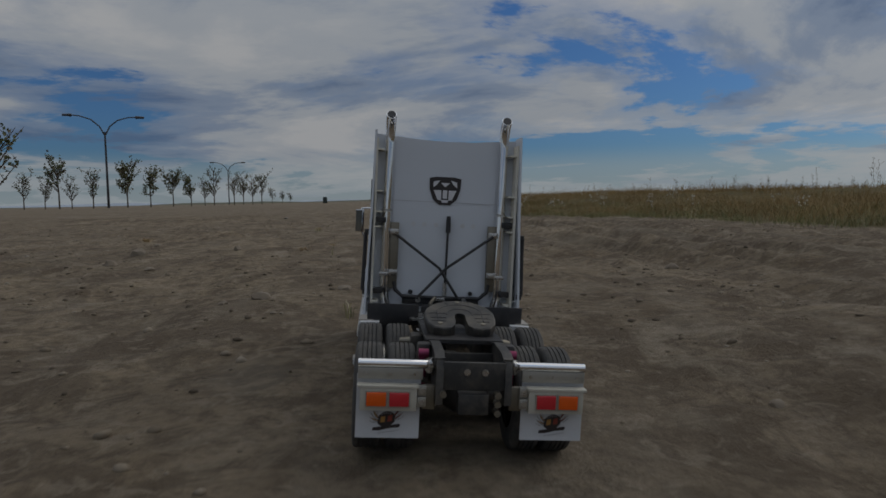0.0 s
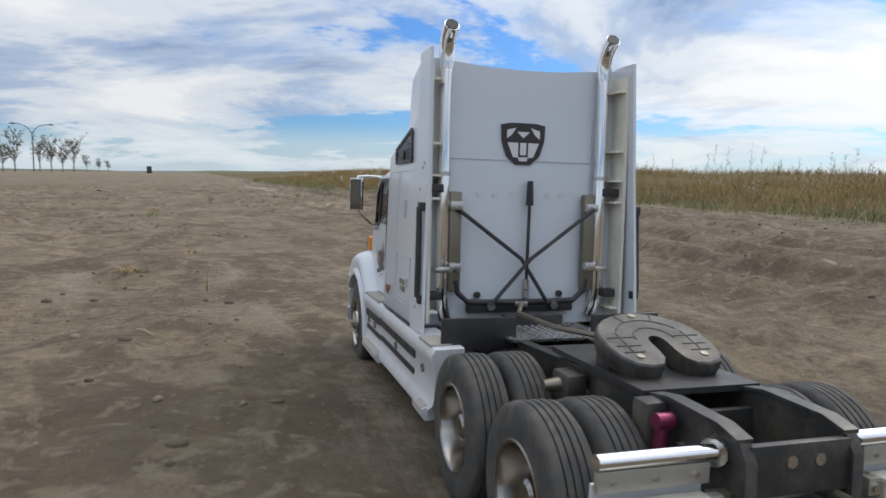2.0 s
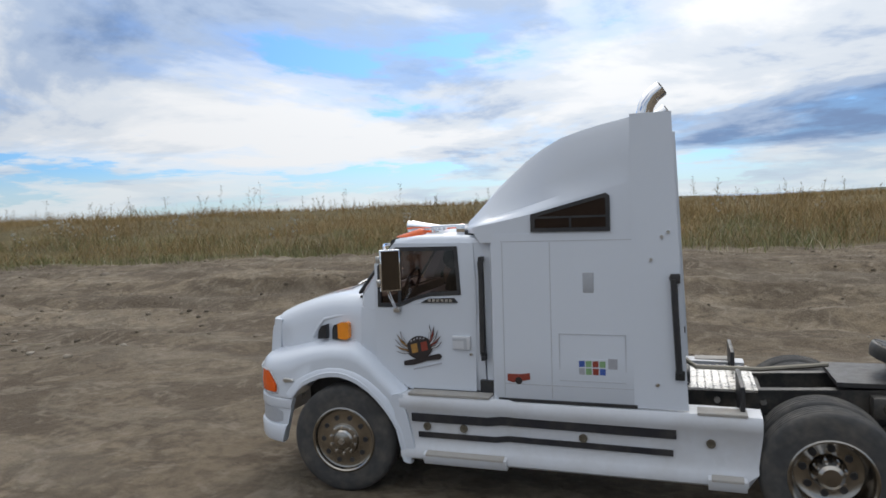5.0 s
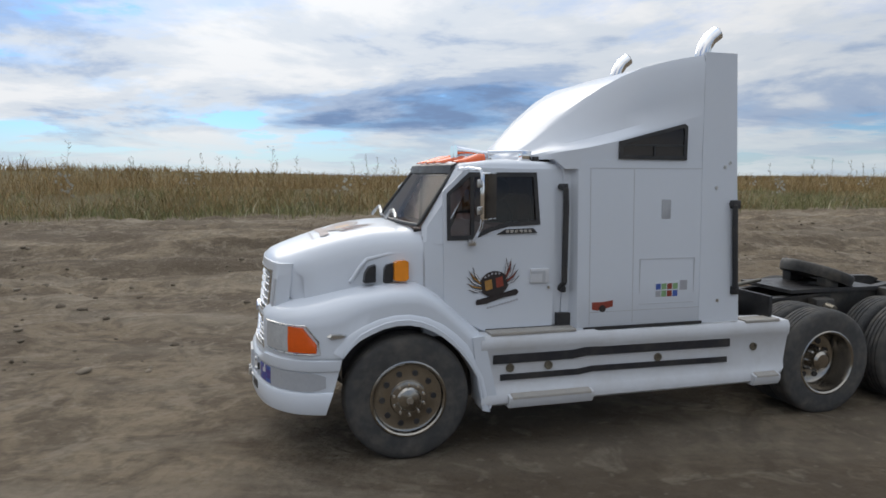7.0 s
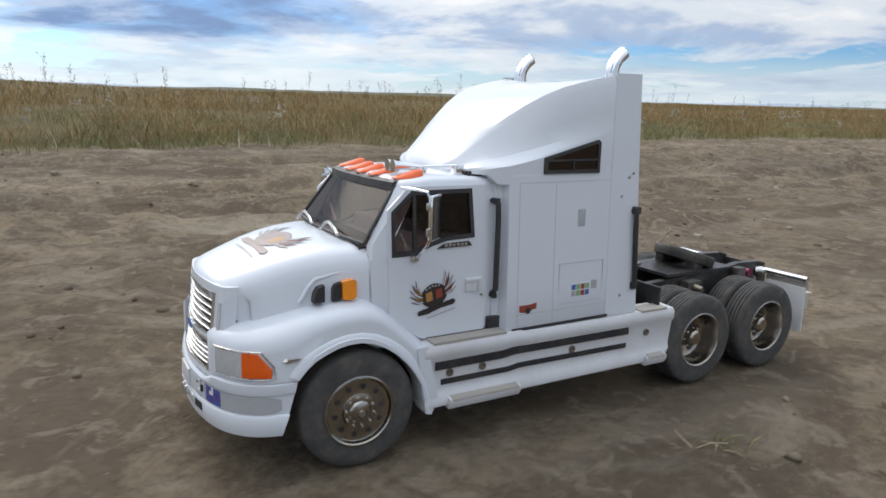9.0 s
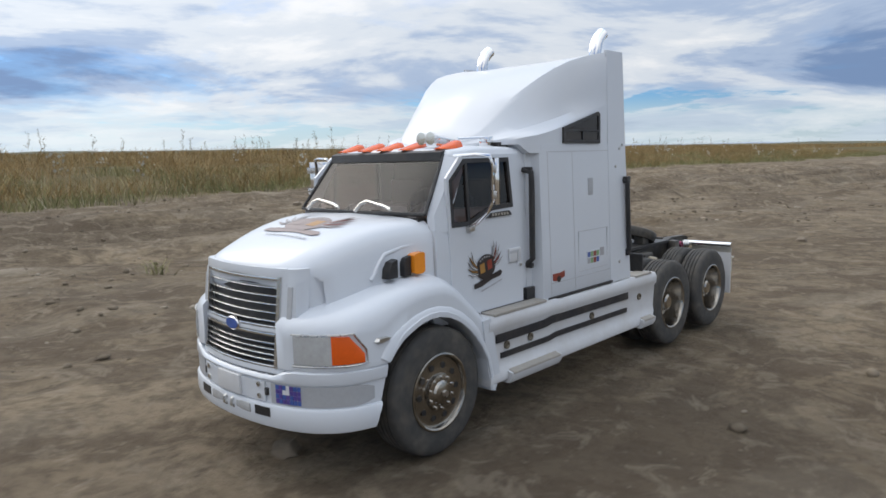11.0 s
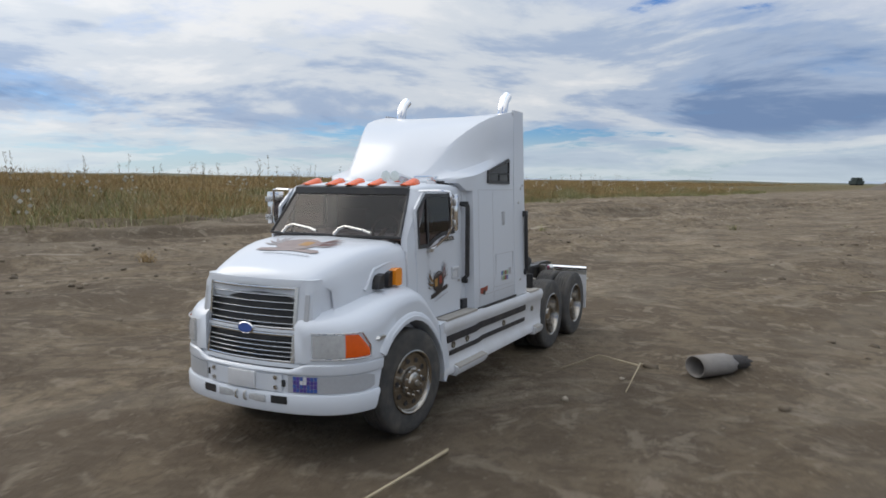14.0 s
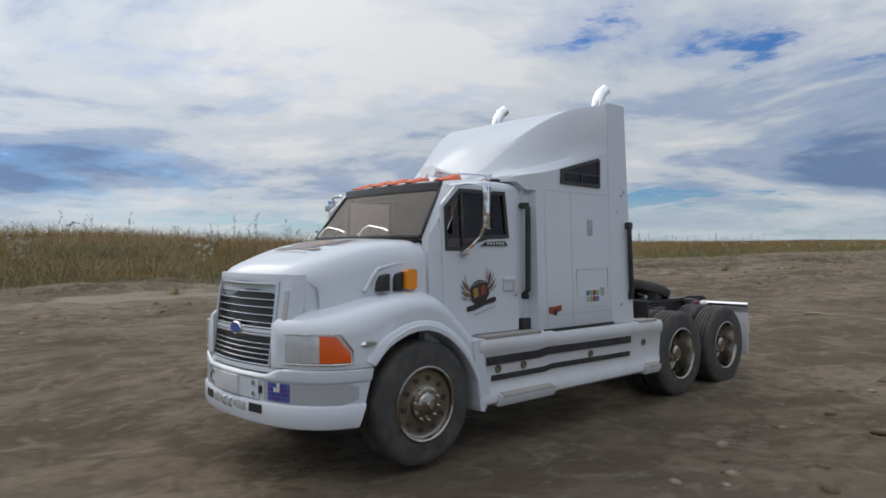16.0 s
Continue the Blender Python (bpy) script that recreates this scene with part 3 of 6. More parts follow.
def clods(n, seed):
    r = np.random.RandomState(seed)
    V, F = [], []
    ico = bmesh.new()
    bmesh.ops.create_icosphere(ico, subdivisions=1, radius=1)
    base = np.array([q.co[:] for q in ico.verts])
    tri = [[q.index for q in f.verts] for f in ico.faces]
    ico.free()
    x, y = r.uniform(-3.2, 2.6, n * 4), r.uniform(-1.6, 11, n * 4)
    keep = (r.rand(n * 4) < np.clip(0.25 + fbm(x, y, 0.5, 3, 71), 0.03, 1)) & (np.abs(x - np.interp(y, _py, _px)) > 0.16) & (x < edge_x(y) + 0.1)
    x, y = x[keep][:n], y[keep][:n]
    z = ground_z(x, y)
    s = 0.0018 + 0.0062 * r.rand(len(x)) ** 4
    for i in range(len(x)):
        k = len(V)
        jit = base * (1 + 0.7 * (r.rand(len(base), 1) - 0.5)) * s[i] * np.array([r.uniform(0.8, 1.4), r.uniform(0.7, 1.1), r.uniform(0.4, 0.8)])
        V.extend((jit + np.array([x[i], y[i], z[i] + s[i] * 0.15])).tolist())
        F.extend([[a + k for a in t] for t in tri])
    return V, F


v, fc = clods(9000, 3)
stuff_mesh("dirt_clods", v, fc, CLOD, "small crumbled clods scattered over the dirt", "clods")


def tuft(x, y, n, h, spread, seed, mat, label):
    """A bunch of arching blades on one root."""
    r = random.Random(seed)
    V, F = [], []
    z = float(ground_z(np.array([x]), np.array([y]))[0]) - 0.003
    for _ in range(n):
        a = r.uniform(0, 2 * math.pi)
        l, hh = spread * r.uniform(0.3, 1.0), h * r.uniform(0.45, 1.0)
        o = Vector((x + r.gauss(0, spread * 0.22), y + r.gauss(0, spread * 0.22), z))
        w = Vector((-math.sin(a), math.cos(a), 0)) * r.uniform(0.0005, 0.0011)
        pts = [o, o + Vector((math.cos(a) * l * 0.3, math.sin(a) * l * 0.3, hh * 0.7)), o + Vector((math.cos(a) * l * 0.7, math.sin(a) * l * 0.7, hh)), o + Vector((math.cos(a) * l, math.sin(a) * l, hh * r.uniform(0.4, 0.95)))]
        k = len(V)
        for p, f in zip(pts, (1, 0.9, 0.6, 0.1)):
            V.extend([tuple(p - w * f), tuple(p + w * f)])
        F.extend([(k + 2 * i, k + 2 * i + 1, k + 2 * i + 3, k + 2 * i + 2) for i in range(3)])
    me = bpy.data.meshes.new("grass_tuft")
    me.from_pydata(V, [], F)
    me.materials.append(mat)
    return tagged(new("grass_tuft", me), label, "plant", "tufts on the dirt")


for i, (x, y, n, h, sp) in enumerate(((-0.348, 1.758, 40, 0.016, 0.05), (-0.225, 1.58, 5, 0.045, 0.012), (-0.112, 0.20, 9, 0.032, 0.02), (-0.255, 2.10, 24, 0.016, 0.04), (-1.351, 8.066, 22, 0.022, 0.05), (-0.46, 4.73, 10, 0.014, 0.03), (-0.44, 3.658, 30, 0.03, 0.04), (0.5, 6.389, 60, 0.04, 0.06), (-0.2, 5.361, 40, 0.03, 0.05), (0.2, 7.7, 40, 0.03, 0.05), (-0.42, 3.324, 20, 0.04, 0.05), (0.28, 6.08, 30, 0.03, 0.04), (-1.3, 2.895, 60, 0.03, 0.05), (0.12, 8.9, 30, 0.03, 0.04), (0.5, 9.4, 40, 0.035, 0.05))):
    tuft(x, y, n, h, sp, i, GREEN if i % 3 else DRY, "sparse tuft of dry grass rooted in the dirt")


def twig(pts, r, label="dry pale twig lying on the dirt"):
    p = [(x, y, float(ground_z(np.array([x]), np.array([y]))[0]) + h) for x, y, h in pts]
    bm = bmesh.new()
    n, rings = 6, []
    for i, c in enumerate(p):
        rad = r * (1 - 0.6 * i / len(p))
        d = (Vector(p[min(i + 1, len(p) - 1)]) - Vector(p[max(i - 1, 0)])).normalized()
        s = d.orthogonal().normalized()
        s2 = d.cross(s)
        rings.append([bm.verts.new(Vector(c) + (s * math.cos(2 * math.pi * k / n) + s2 * math.sin(2 * math.pi * k / n)) * rad) for k in range(n)])
    for a, b in zip(rings, rings[1:]):
        for k in range(n):
            bm.faces.new((a[k], a[(k + 1) % n], b[(k + 1) % n], b[k]))
    bm.faces.new(rings[0])
    bm.faces.new(rings[-1])
    me = bpy.data.meshes.new("twig")
    bm.to_mesh(me)
    bm.free()
    me.materials.append(TWIG)
    me.shade_smooth()
    return tagged(new("twig", me), label, "twig", "twigs on the dirt")


TWIG = material("dry_straw", (0.36, 0.30, 0.20), 0.8, vary=0.25, scale=120)
for pts, r in (([(-1.02, 8.545, 0.002), (-1.05, 8.555, 0.004), (-1.085, 8.56, 0.002)], 0.0022), 
                              ([(-0.452, 4.75, 0.0), (-0.458, 4.742, 0.006), (-0.468, 4.736, 0.009)], 0.0006), ([(-0.45, 4.752, 0.0), (-0.443, 4.757, 0.006), (-0.434, 4.756, 0.008)], 0.0006),
               ([(-1.35, 6.697, 0.002), (-1.42, 6.749, 0.008), (-1.5, 6.779, 0.002)], 0.0025), ([(-1.09, 7.67, 0.003), (-1.06, 7.70, 0.012), (-1.04, 7.74, 0.002)], 0.0011), ([(-1.09, 7.66, 0.003), (-1.11, 7.70, 0.014), (-1.13, 7.76, 0.002)], 0.0010), ([(-1.12, 7.99, 0.002), (-1.14, 8.04, 0.008), (-1.15, 8.11, 0.002)], 0.0014), ([(0.30, 4.135, 0.002), (0.25, 4.182, 0.01), (0.2, 4.251, 0.002)], 0.0013), ([(-0.299, 1.305, 0.002), (-0.29, 1.292, 0.004), (-0.281, 1.281, 0.002)], 0.0012), ([(-0.185, 3.64, 0.001), (-0.165, 3.59, 0.004), (-0.15, 3.545, 0.001)], 0.0011), ([(-1.10, 6.90, 0.002), (-1.13, 6.87, 0.01), (-1.17, 6.86, 0.002)], 0.0018), ([(-1.415, 8.20, 0), (-1.414, 8.205, 0.02), (-1.41, 8.21, 0.036)], 0.0008)):
    twig(pts, r)


def crushed_tube():
    """A short torn tube of grey card with a dark broken end."""
    root = tagged(new("cardboard_tube"), "torn grey cardboard tube with a dark open end", "litter")
    root.matrix_world = pose(-1.16, 7.64, float(ground_z(np.array([-1.16]), np.array([7.64]))[0]), 0, 0, -112)
    grey = material("weathered_grey_card", (0.19, 0.175, 0.16), 0.9, vary=0.2, scale=120, bump=0.5, bump_scale=500)
    dark = material("charred_card", (0.03, 0.026, 0.024), 0.9, vary=0.4, scale=200)

    def shell(x0, x1, r0, r1, th, jag):
        bm = bmesh.new()
        rings = []
        rr = random.Random(3)
        for x, r in ((x0, r0), (lerp2(x0, x1, 0.5), (r0 + r1) / 2 * 1.04), (x1, r1), (x1, r1 - th), (x0, r0 - th)):
            rings.append([bm.verts.new((x + (rr.uniform(-jag, jag) if x == x1 else 0), math.cos(a) * r * 1.12, max(0.001, 0.012 + math.sin(a) * r * 0.86))) for a in [2 * math.pi * k / 22 for k in range(22)]])
        rings.append(rings[0])
        for a, b in zip(rings, rings[1:]):
            for k in range(22):
                bm.faces.new((a[k], a[(k + 1) % 22], b[(k + 1) % 22], b[k]))
        return bm
    lerp2 = lambda a, b, t: a + (b - a) * t
    for nm, bm, mt in (("sleeve", shell(-0.024, 0.018, 0.013, 0.0125, 0.0012, 0.004), grey), ("torn_end", shell(0.009, 0.039, 0.009, 0.0085, 0.0015, 0.007), dark)):
        me = bpy.data.meshes.new(nm)
        bm.to_mesh(me)
        bm.free()
        me.materials.append(mt)
        me.shade_smooth()
        o = new(nm, me)
        o.parent = root
    return root


crushed_tube()


# ---- far things: saplings, street lamps, a heap, a van, low hills ----
def bearing(deg, dist, eye=(-0.06, -0.98)):
    a = radians(deg)
    return eye[0] + math.sin(a) * dist, eye[1] + math.cos(a) * dist


def sapling(x, y, h, seed, leaves):
    r = random.Random(seed)
    root = tagged(new("sapling"), "young roadside tree with thin autumn foliage" if leaves > 150 else "young roadside tree, almost bare", "tree", "row of young trees")
    root.location = (x, y, 0)
    V, F, L, LF = [], [], [], []

    def limb(p, q, w0, w1):
        d = (q - p).normalized()
        s = d.orthogonal().normalized()
        s2 = d.cross(s)
        k = len(V)
        for c, w in ((p, w0), (q, w1)):
            V.extend([tuple(c + (s * math.cos(2 * math.pi * i / 5) + s2 * math.sin(2 * math.pi * i / 5)) * w) for i in range(5)])
        F.extend([(k + i, k + (i + 1) % 5, k + 5 + (i + 1) % 5, k + 5 + i) for i in range(5)])

    tips = []
    top = Vector((r.uniform(-0.2, 0.2), r.uniform(-0.2, 0.2), h * 0.8))
    limb(Vector((0, 0, -0.1)), Vector((0, 0, h * 0.3)), h * 0.018, h * 0.014)
    limb(Vector((0, 0, h * 0.3)), top, h * 0.014, h * 0.005)
    for i in range(16):
        o = Vector((0, 0, h * 0.22)).lerp(top, r.uniform(0.0, 0.85))
        a = r.uniform(0, 2 * math.pi)
        q = o + Vector((math.cos(a) * 0.8, math.sin(a) * 0.8, r.uniform(0.7, 1.5))).normalized() * h * r.uniform(0.22, 0.42)
        limb(o, q, h * 0.009, h * 0.003)
        for _ in range(4):
            m = o.lerp(q, r.uniform(0.3, 1))
            e = m + Vector((r.uniform(-1, 1), r.uniform(-1, 1), r.uniform(0.2, 1.4))).normalized() * h * r.uniform(0.08, 0.2)
            limb(m, e, h * 0.005, h * 0.0018)
            tips.append((m, e))
    for _ in range(int(leaves * 1.3)):
        m, e = r.choice(tips)
        c = m.lerp(e, r.uniform(0.1, 1.15)) + Vector((r.gauss(0, 1), r.gauss(0, 1), r.gauss(0, 1))) * h * 0.022
        s, a = h * r.uniform(0.016, 0.032), Vector((r.uniform(-1, 1), r.uniform(-1, 1), r.uniform(-1, 1))).normalized()
        b = a.orthogonal().normalized()
        k = len(L)
        L.extend([tuple(c + a * s), tuple(c + b * s * 0.7), tuple(c - a * s), tuple(c - b * s * 0.7)])
        LF.append((k, k + 1, k + 2, k + 3))
    for nm, vv, ff, mt in (("trunk", V, F, BARK), ("crown", L, LF, TREE_LEAF)):
        if not ff:
            continue
        me = bpy.data.meshes.new(nm)
        me.from_pydata(vv, [], ff)
        me.materials.append(mt)
        o = new(nm, me)
        o.parent = root


for i, (b, d, h, n) in enumerate(((-27.2, 60, 7.0, 260), (-25.6, 80, 3.6, 120), (-24.3, 82, 3.2, 90), (-23.4, 80, 5.2, 260), (-22.6, 84, 3.4, 110), (-21.2, 82, 4.2, 130), (-18.9, 84, 5.0, 560), (-17.3, 88, 4.4, 420), (-15.7, 92, 4.6, 460), (-14.4, 96, 4.2, 420), (-13.4, 104, 4.0, 130), (-12.7, 110, 5.6, 110), (-11.2, 116, 5.2, 100), (-10.5, 120, 5.4, 150), (-9.8, 124, 5.0, 110), (-9.1, 128, 5.6, 150), (-8.3, 140, 3.0, 200), (-7.5, 150, 2.6, 240), (-6.9, 155, 2.4, 220))):
    x, y = bearing(b, d)
    sapling(x, y, h, i, n)


def street_lamp(x, y, turn):
    root = tagged(new("street_lamp"), "tall dark street lamp with two curved arms", "street lamp", "street lamps")
    root.matrix_world = pose(x, y, 0, 0, 0, turn)
    steel = LAMP_STEEL

    def rod(name, pts, r0, r1):
        bm = bmesh.new()
        rings = []
        for i, p in enumerate(pts):
            p = Vector(p)
            d = (Vector(pts[min(i + 1, len(pts) - 1)]) - Vector(pts[max(i - 1, 0)])).normalized()
            s = Vector((0, 1, 0))
            s2 = d.cross(s).normalized()
            w = r0 + (r1 - r0) * i / (len(pts) - 1)
            rings.append([bm.verts.new(p + (s * math.cos(2 * math.pi * k / 8) + s2 * math.sin(2 * math.pi * k / 8)) * w) for k in range(8)])
        for a, b in zip(rings, rings[1:]):
            for k in range(8):
                bm.faces.new((a[k], a[(k + 1) % 8], b[(k + 1) % 8], b[k]))
        bm.faces.new(rings[0])
        bm.faces.new(rings[-1])
        me = bpy.data.meshes.new(name)
        bm.to_mesh(me)
        bm.free()
        me.materials.append(steel)
        o = new(name, me)
        o.parent = root
        return o
    rod("pole", [(0, 0, -0.1), (0, 0, 4), (0, 0, 8.2)], 0.14, 0.09)
    for s in SIDES2:
        arm = rod("arm", [(0, 0, 7.8), (s * 0.5, 0, 8.8), (s * 1.3, 0, 9.5), (s * 2.4, 0, 9.85), (s * 3.2, 0, 9.9)], 0.08, 0.06)
        head = rod("lamp_head", [(s * 3.1, 0, 9.88), (s * 3.5, 0, 9.9), (s * 4.0, 0, 9.88)], 0.17, 0.12)
        head.parent = arm


SIDES2 = (-1, 1)
LAMP_STEEL = material("dark_lamp_steel", (0.06, 0.06, 0.065), 0.5, metal=0.6, vary=0.15, scale=3)
for b, d in ((-20.2, 84), (-11.6, 172)):
    x, y = bearing(b, d)
    street_lamp(x, y, -b + 4)


def dirt_heap():
    x0, y0 = bearing(168.6, 34, (-1.62, 8.82))

    def hz(X, Y):
        d = np.hypot((X - x0) / 2.6, (Y - y0) / 2.0)
        return -0.02 + 0.72 * (1 - smooth(0.0, 1.0, d)) ** 1.1 + 0.05 * fbm(X, Y, 0.6, 3, 81) * (1 - smooth(0.7, 1.0, d))
    ob, _ = grid_mesh("dirt_heap", np.linspace(x0 - 2.7, x0 + 2.7, 46), np.linspace(y0 - 2.1, y0 + 2.1, 40), hz, HEAP)
    tagged(ob, "heap of dark tipped soil on the dirt", "dirt heap")


HEAP = material("dark_tipped_soil", (0.10, 0.078, 0.055), 0.95, vary=0.35, scale=4, bump=0.8, bump_scale=20)
dirt_heap()


def block_thing(name, label, cat, at, turn, pieces):
    root = tagged(new(name), label, cat)
    root.matrix_world = pose(at[0], at[1], 0, 0, 0, turn)
    for nm, b, mt, bev in pieces:
        bm = bmesh.new()
        bmesh.ops.create_cube(bm, size=1)
        for q in bm.verts:
            q.co = Vector((lerp1(b[0], b[1], q.co.x + 0.5), lerp1(b[2], b[3], q.co.y + 0.5), lerp1(b[4], b[5], q.co.z + 0.5)))
        bmesh.ops.bevel(bm, geom=list(bm.edges), offset=bev, segments=2, affect="EDGES")
        me = bpy.data.meshes.new(nm)
        bm.to_mesh(me)
        bm.free()
        me.materials.append(mt)
        o = new(nm, me)
        o.parent = root


def lerp1(a, b, t):
    return a + (b - a) * t


DARK_PAINT = material("dark_green_paint", (0.03, 0.045, 0.04), 0.5, vary=0.15, scale=4)
TYRE_FAR = material("far_tyre", (0.02, 0.02, 0.02), 0.9, vary=0.1)
block_thing("van", "dark van parked far off on the dirt", "van", bearing(164.7, 150, (-1.62, 8.82)), 70, (("body", (-1.1, 1.1, -0.85, 0.85, 0.3, 1.0), DARK_PAINT, 0.12), ("cabin", (-0.9, 0.8, -0.8, 0.8, 0.95, 1.55), DARK_PAINT, 0.2), ("wheel", (-0.8, -0.3, -0.88, 0.88, 0.0, 0.55), TYRE_FAR, 0.15), ("wheel", (0.35, 0.85, -0.88, 0.88, 0.0, 0.55), TYRE_FAR, 0.15)))
block_thing("utility_box", "dark green utility box on the plain", "utility box", bearing(-4.1, 105, (-0.22, 0.48)), 10, (("base", (-0.35, 0.35, -0.3, 0.3, 0, 0.12), TYRE_FAR, 0.02), ("cabinet", (-0.3, 0.3, -0.25, 0.25, 0.1, 0.95), DARK_PAINT, 0.04)))


def far_ridge(name, dist, top, mat, seed, label):
    bm = bmesh.new()
    n = 240
    low, high = [], []
    for k in range(n):
        a = 2 * math.pi * k / n
        h = top(a, 0.5 + 0.5 * float(fbm(np.array([math.cos(a) * 12]), np.array([math.sin(a) * 12]), 2.0, 5, seed)[0]))
        low.append(bm.verts.new((math.sin(a) * dist, math.cos(a) * dist, -1.0)))
        high.append(bm.verts.new((math.sin(a) * dist * 1.02, math.cos(a) * dist * 1.02, h)))
    for k in range(n):
        bm.faces.new((low[k], low[(k + 1) % n], high[(k + 1) % n], high[k]))
    me = bpy.data.meshes.new(name)
    bm.to_mesh(me)
    bm.free()
    me.materials.append(mat)
    tagged(new(name, me), label, "backdrop", kind="structure")


far_ridge("backdrop", 420, lambda a, v: 0.2 + 2.6 * max(0, v - 0.25), material("far_scrub", (0.11, 0.11, 0.075), 0.95, vary=0.3, scale=0.05), 90, "low far scrub along the horizon")
# the haze of distance is put into the far hills' pale blue colour
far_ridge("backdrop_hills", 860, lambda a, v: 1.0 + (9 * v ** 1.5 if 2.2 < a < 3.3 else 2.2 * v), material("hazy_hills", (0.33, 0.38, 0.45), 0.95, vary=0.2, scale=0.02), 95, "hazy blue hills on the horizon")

# ---- mesh helpers; the truck's own measures are in millimetres ----
MM = 0.001


def part(name, bm, mat, parent=None, label="", smooth=35):
    """Links a bmesh as one mesh object under a thing or a part."""
    bmesh.ops.recalc_face_normals(bm, faces=bm.faces)
    me = bpy.data.meshes.new(name)
    bm.to_mesh(me)
    bm.free()
    me.materials.append(mat)
    me.shade_smooth()
    me.set_sharp_from_angle(angle=radians(smooth))
    ob = new(name, me)
    ob.parent = parent
    if label:
        ob["label"] = label
    return ob


def add_box(bm, x0, x1, y0, y1, z0, z1, bevel=0.0, turn=None, s=MM):
    r = bmesh.ops.create_cube(bm, size=1)
    vs = r["verts"]
    c = Vector(((x0 + x1) / 2, (y0 + y1) / 2, (z0 + z1) / 2))
    for v in vs:
        p = Vector((v.co.x * abs(x1 - x0), v.co.y * abs(y1 - y0), v.co.z * abs(z1 - z0)))
        if turn is not None:
            p = turn @ p
        v.co = (c + p) * s
    if bevel:
        es = list({e for v in vs for e in v.link_edges})
        bmesh.ops.bevel(bm, geom=es, offset=bevel * s, segments=2, profile=0.6, affect="EDGES")
    return bm


def box(*a, **k):
    return add_box(bmesh.new(), *a, **k)


def add_tube(bm, pts, r, n=10, s=MM, ends=None):
    """A round rod along points; ends: radius at the far end."""
    pts = [Vector(p) for p in pts]
    rings, side = [], None
    for i, p in enumerate(pts):
        d = (pts[min(i + 1, len(pts) - 1)] - pts[max(i - 1, 0)]).normalized()
        if side is None:
            side = d.orthogonal().normalized()
        side = (side - d * side.dot(d)).normalized()
        other = d.cross(side)
        rad = r if ends is None else r + (ends - r) * i / (len(pts) - 1)
        rings.append([bm.verts.new((p + (side * math.cos(a) + other * math.sin(a)) * rad) * s) for a in [2 * math.pi * k / n for k in range(n)]])
    for a, b in zip(rings, rings[1:]):
        for k in range(n):
            bm.faces.new((a[k], a[(k + 1) % n], b[(k + 1) % n], b[k]))
    bm.faces.new(rings[0])
    bm.faces.new(rings[-1])
    return bm


def tube(pts, r, n=10, ends=None):
    return add_tube(bmesh.new(), pts, r, n, ends=ends)


def add_lathe(bm, prof, n=36, at=(0, 0, 0), s=MM):
    """Turns a profile of (along x, radius) about the x axis."""
    rings = []
    for x, r in prof:
        rings.append([bm.verts.new(Vector((at[0] + x, at[1] + r * math.cos(a), at[2] + r * math.sin(a))) * s) for a in [2 * math.pi * k / n for k in range(n)]])
    for a, b in zip(rings, rings[1:]):
        for k in range(n):
            bm.faces.new((a[k], a[(k + 1) % n], b[(k + 1) % n], b[k]))
    return bm


def add_loft(bm, rings, s=MM, caps=True):
    vs = [[bm.verts.new(Vector(p) * s) for p in r] for r in rings]
    n = len(vs[0])
    for a, b in zip(vs, vs[1:]):
        for k in range(n):
            bm.faces.new((a[k], a[(k + 1) % n], b[(k + 1) % n], b[k]))
    if caps:
        bm.faces.new(vs[0])
        bm.faces.new(vs[-1])
    return bm


def loft(rings):
    return add_loft(bmesh.new(), rings)


def add_plate(bm, poly, x0, x1, s=MM):
    """A flat plate with outline (y, z), from x0 to x1."""
    return add_loft(bm, [[(x0, y, z) for y, z in poly], [(x1, y, z) for y, z in poly]], s)


def plate(poly, x0, x1):
    return add_plate(bmesh.new(), poly, x0, x1)


def add_frame(bm, outer, inner, x0, x1, s=MM):
    """A plate with an opening; both outlines (y, z) have the same number of corners."""
    n = len(outer)
    v = [[bm.verts.new(Vector((x, y, z)) * s) for y, z in o] for x in (x0, x1) for o in (outer, inner)]
    for k in range(n):
        j = (k + 1) % n
        for a, b in ((0, 1), (2, 3), (0, 2), (1, 3)):
            bm.faces.new((v[a][k], v[a][j], v[b][j], v[b][k]))
    return bm


def add_frame_y(x0, x1, z0, z1, y, s, wide=0.8):
    """A thin upright frame facing the rear."""
    outer = [(x0, z0), (x1, z0), (x1, z1), (x0, z1)]
    inner = [(x0 + wide, z0 + wide), (x1 - wide, z0 + wide), (x1 - wide, z1 - wide), (x0 + wide, z1 - wide)]
    bm = bmesh.new()
    v = [[bm.verts.new(Vector((s * x, yy, z)) * MM) for x, z in o] for yy in (y + 1.6, y) for o in (outer, inner)]
    for k in range(4):
        j = (k + 1) % 4
        for a, b in ((0, 1), (2, 3), (0, 2), (1, 3)):
            bm.faces.new((v[a][k], v[a][j], v[b][j], v[b][k]))
    return bm


def lerp(a, b, t):
    return a + (b - a) * t


def curve(tab, y):
    """Reads a table of (place, value), smoothly between its rows."""
    tab = sorted(tab)
    if y <= tab[0][0]:
        return tab[0][1]
    for (a, va), (b, vb) in zip(tab, tab[1:]):
        if y <= b:
            return lerp(va, vb, (y - a) / (b - a))
    return tab[-1][1]


def mirrored(ring):
    """A closed ring from its left half, listed from the bottom to the top middle."""
    return [(x, y, z) for x, y, z in ring] + [(-x, y, z) for x, y, z in reversed(ring) if abs(x) > 1e-6]


SIDES = (-1, 1)



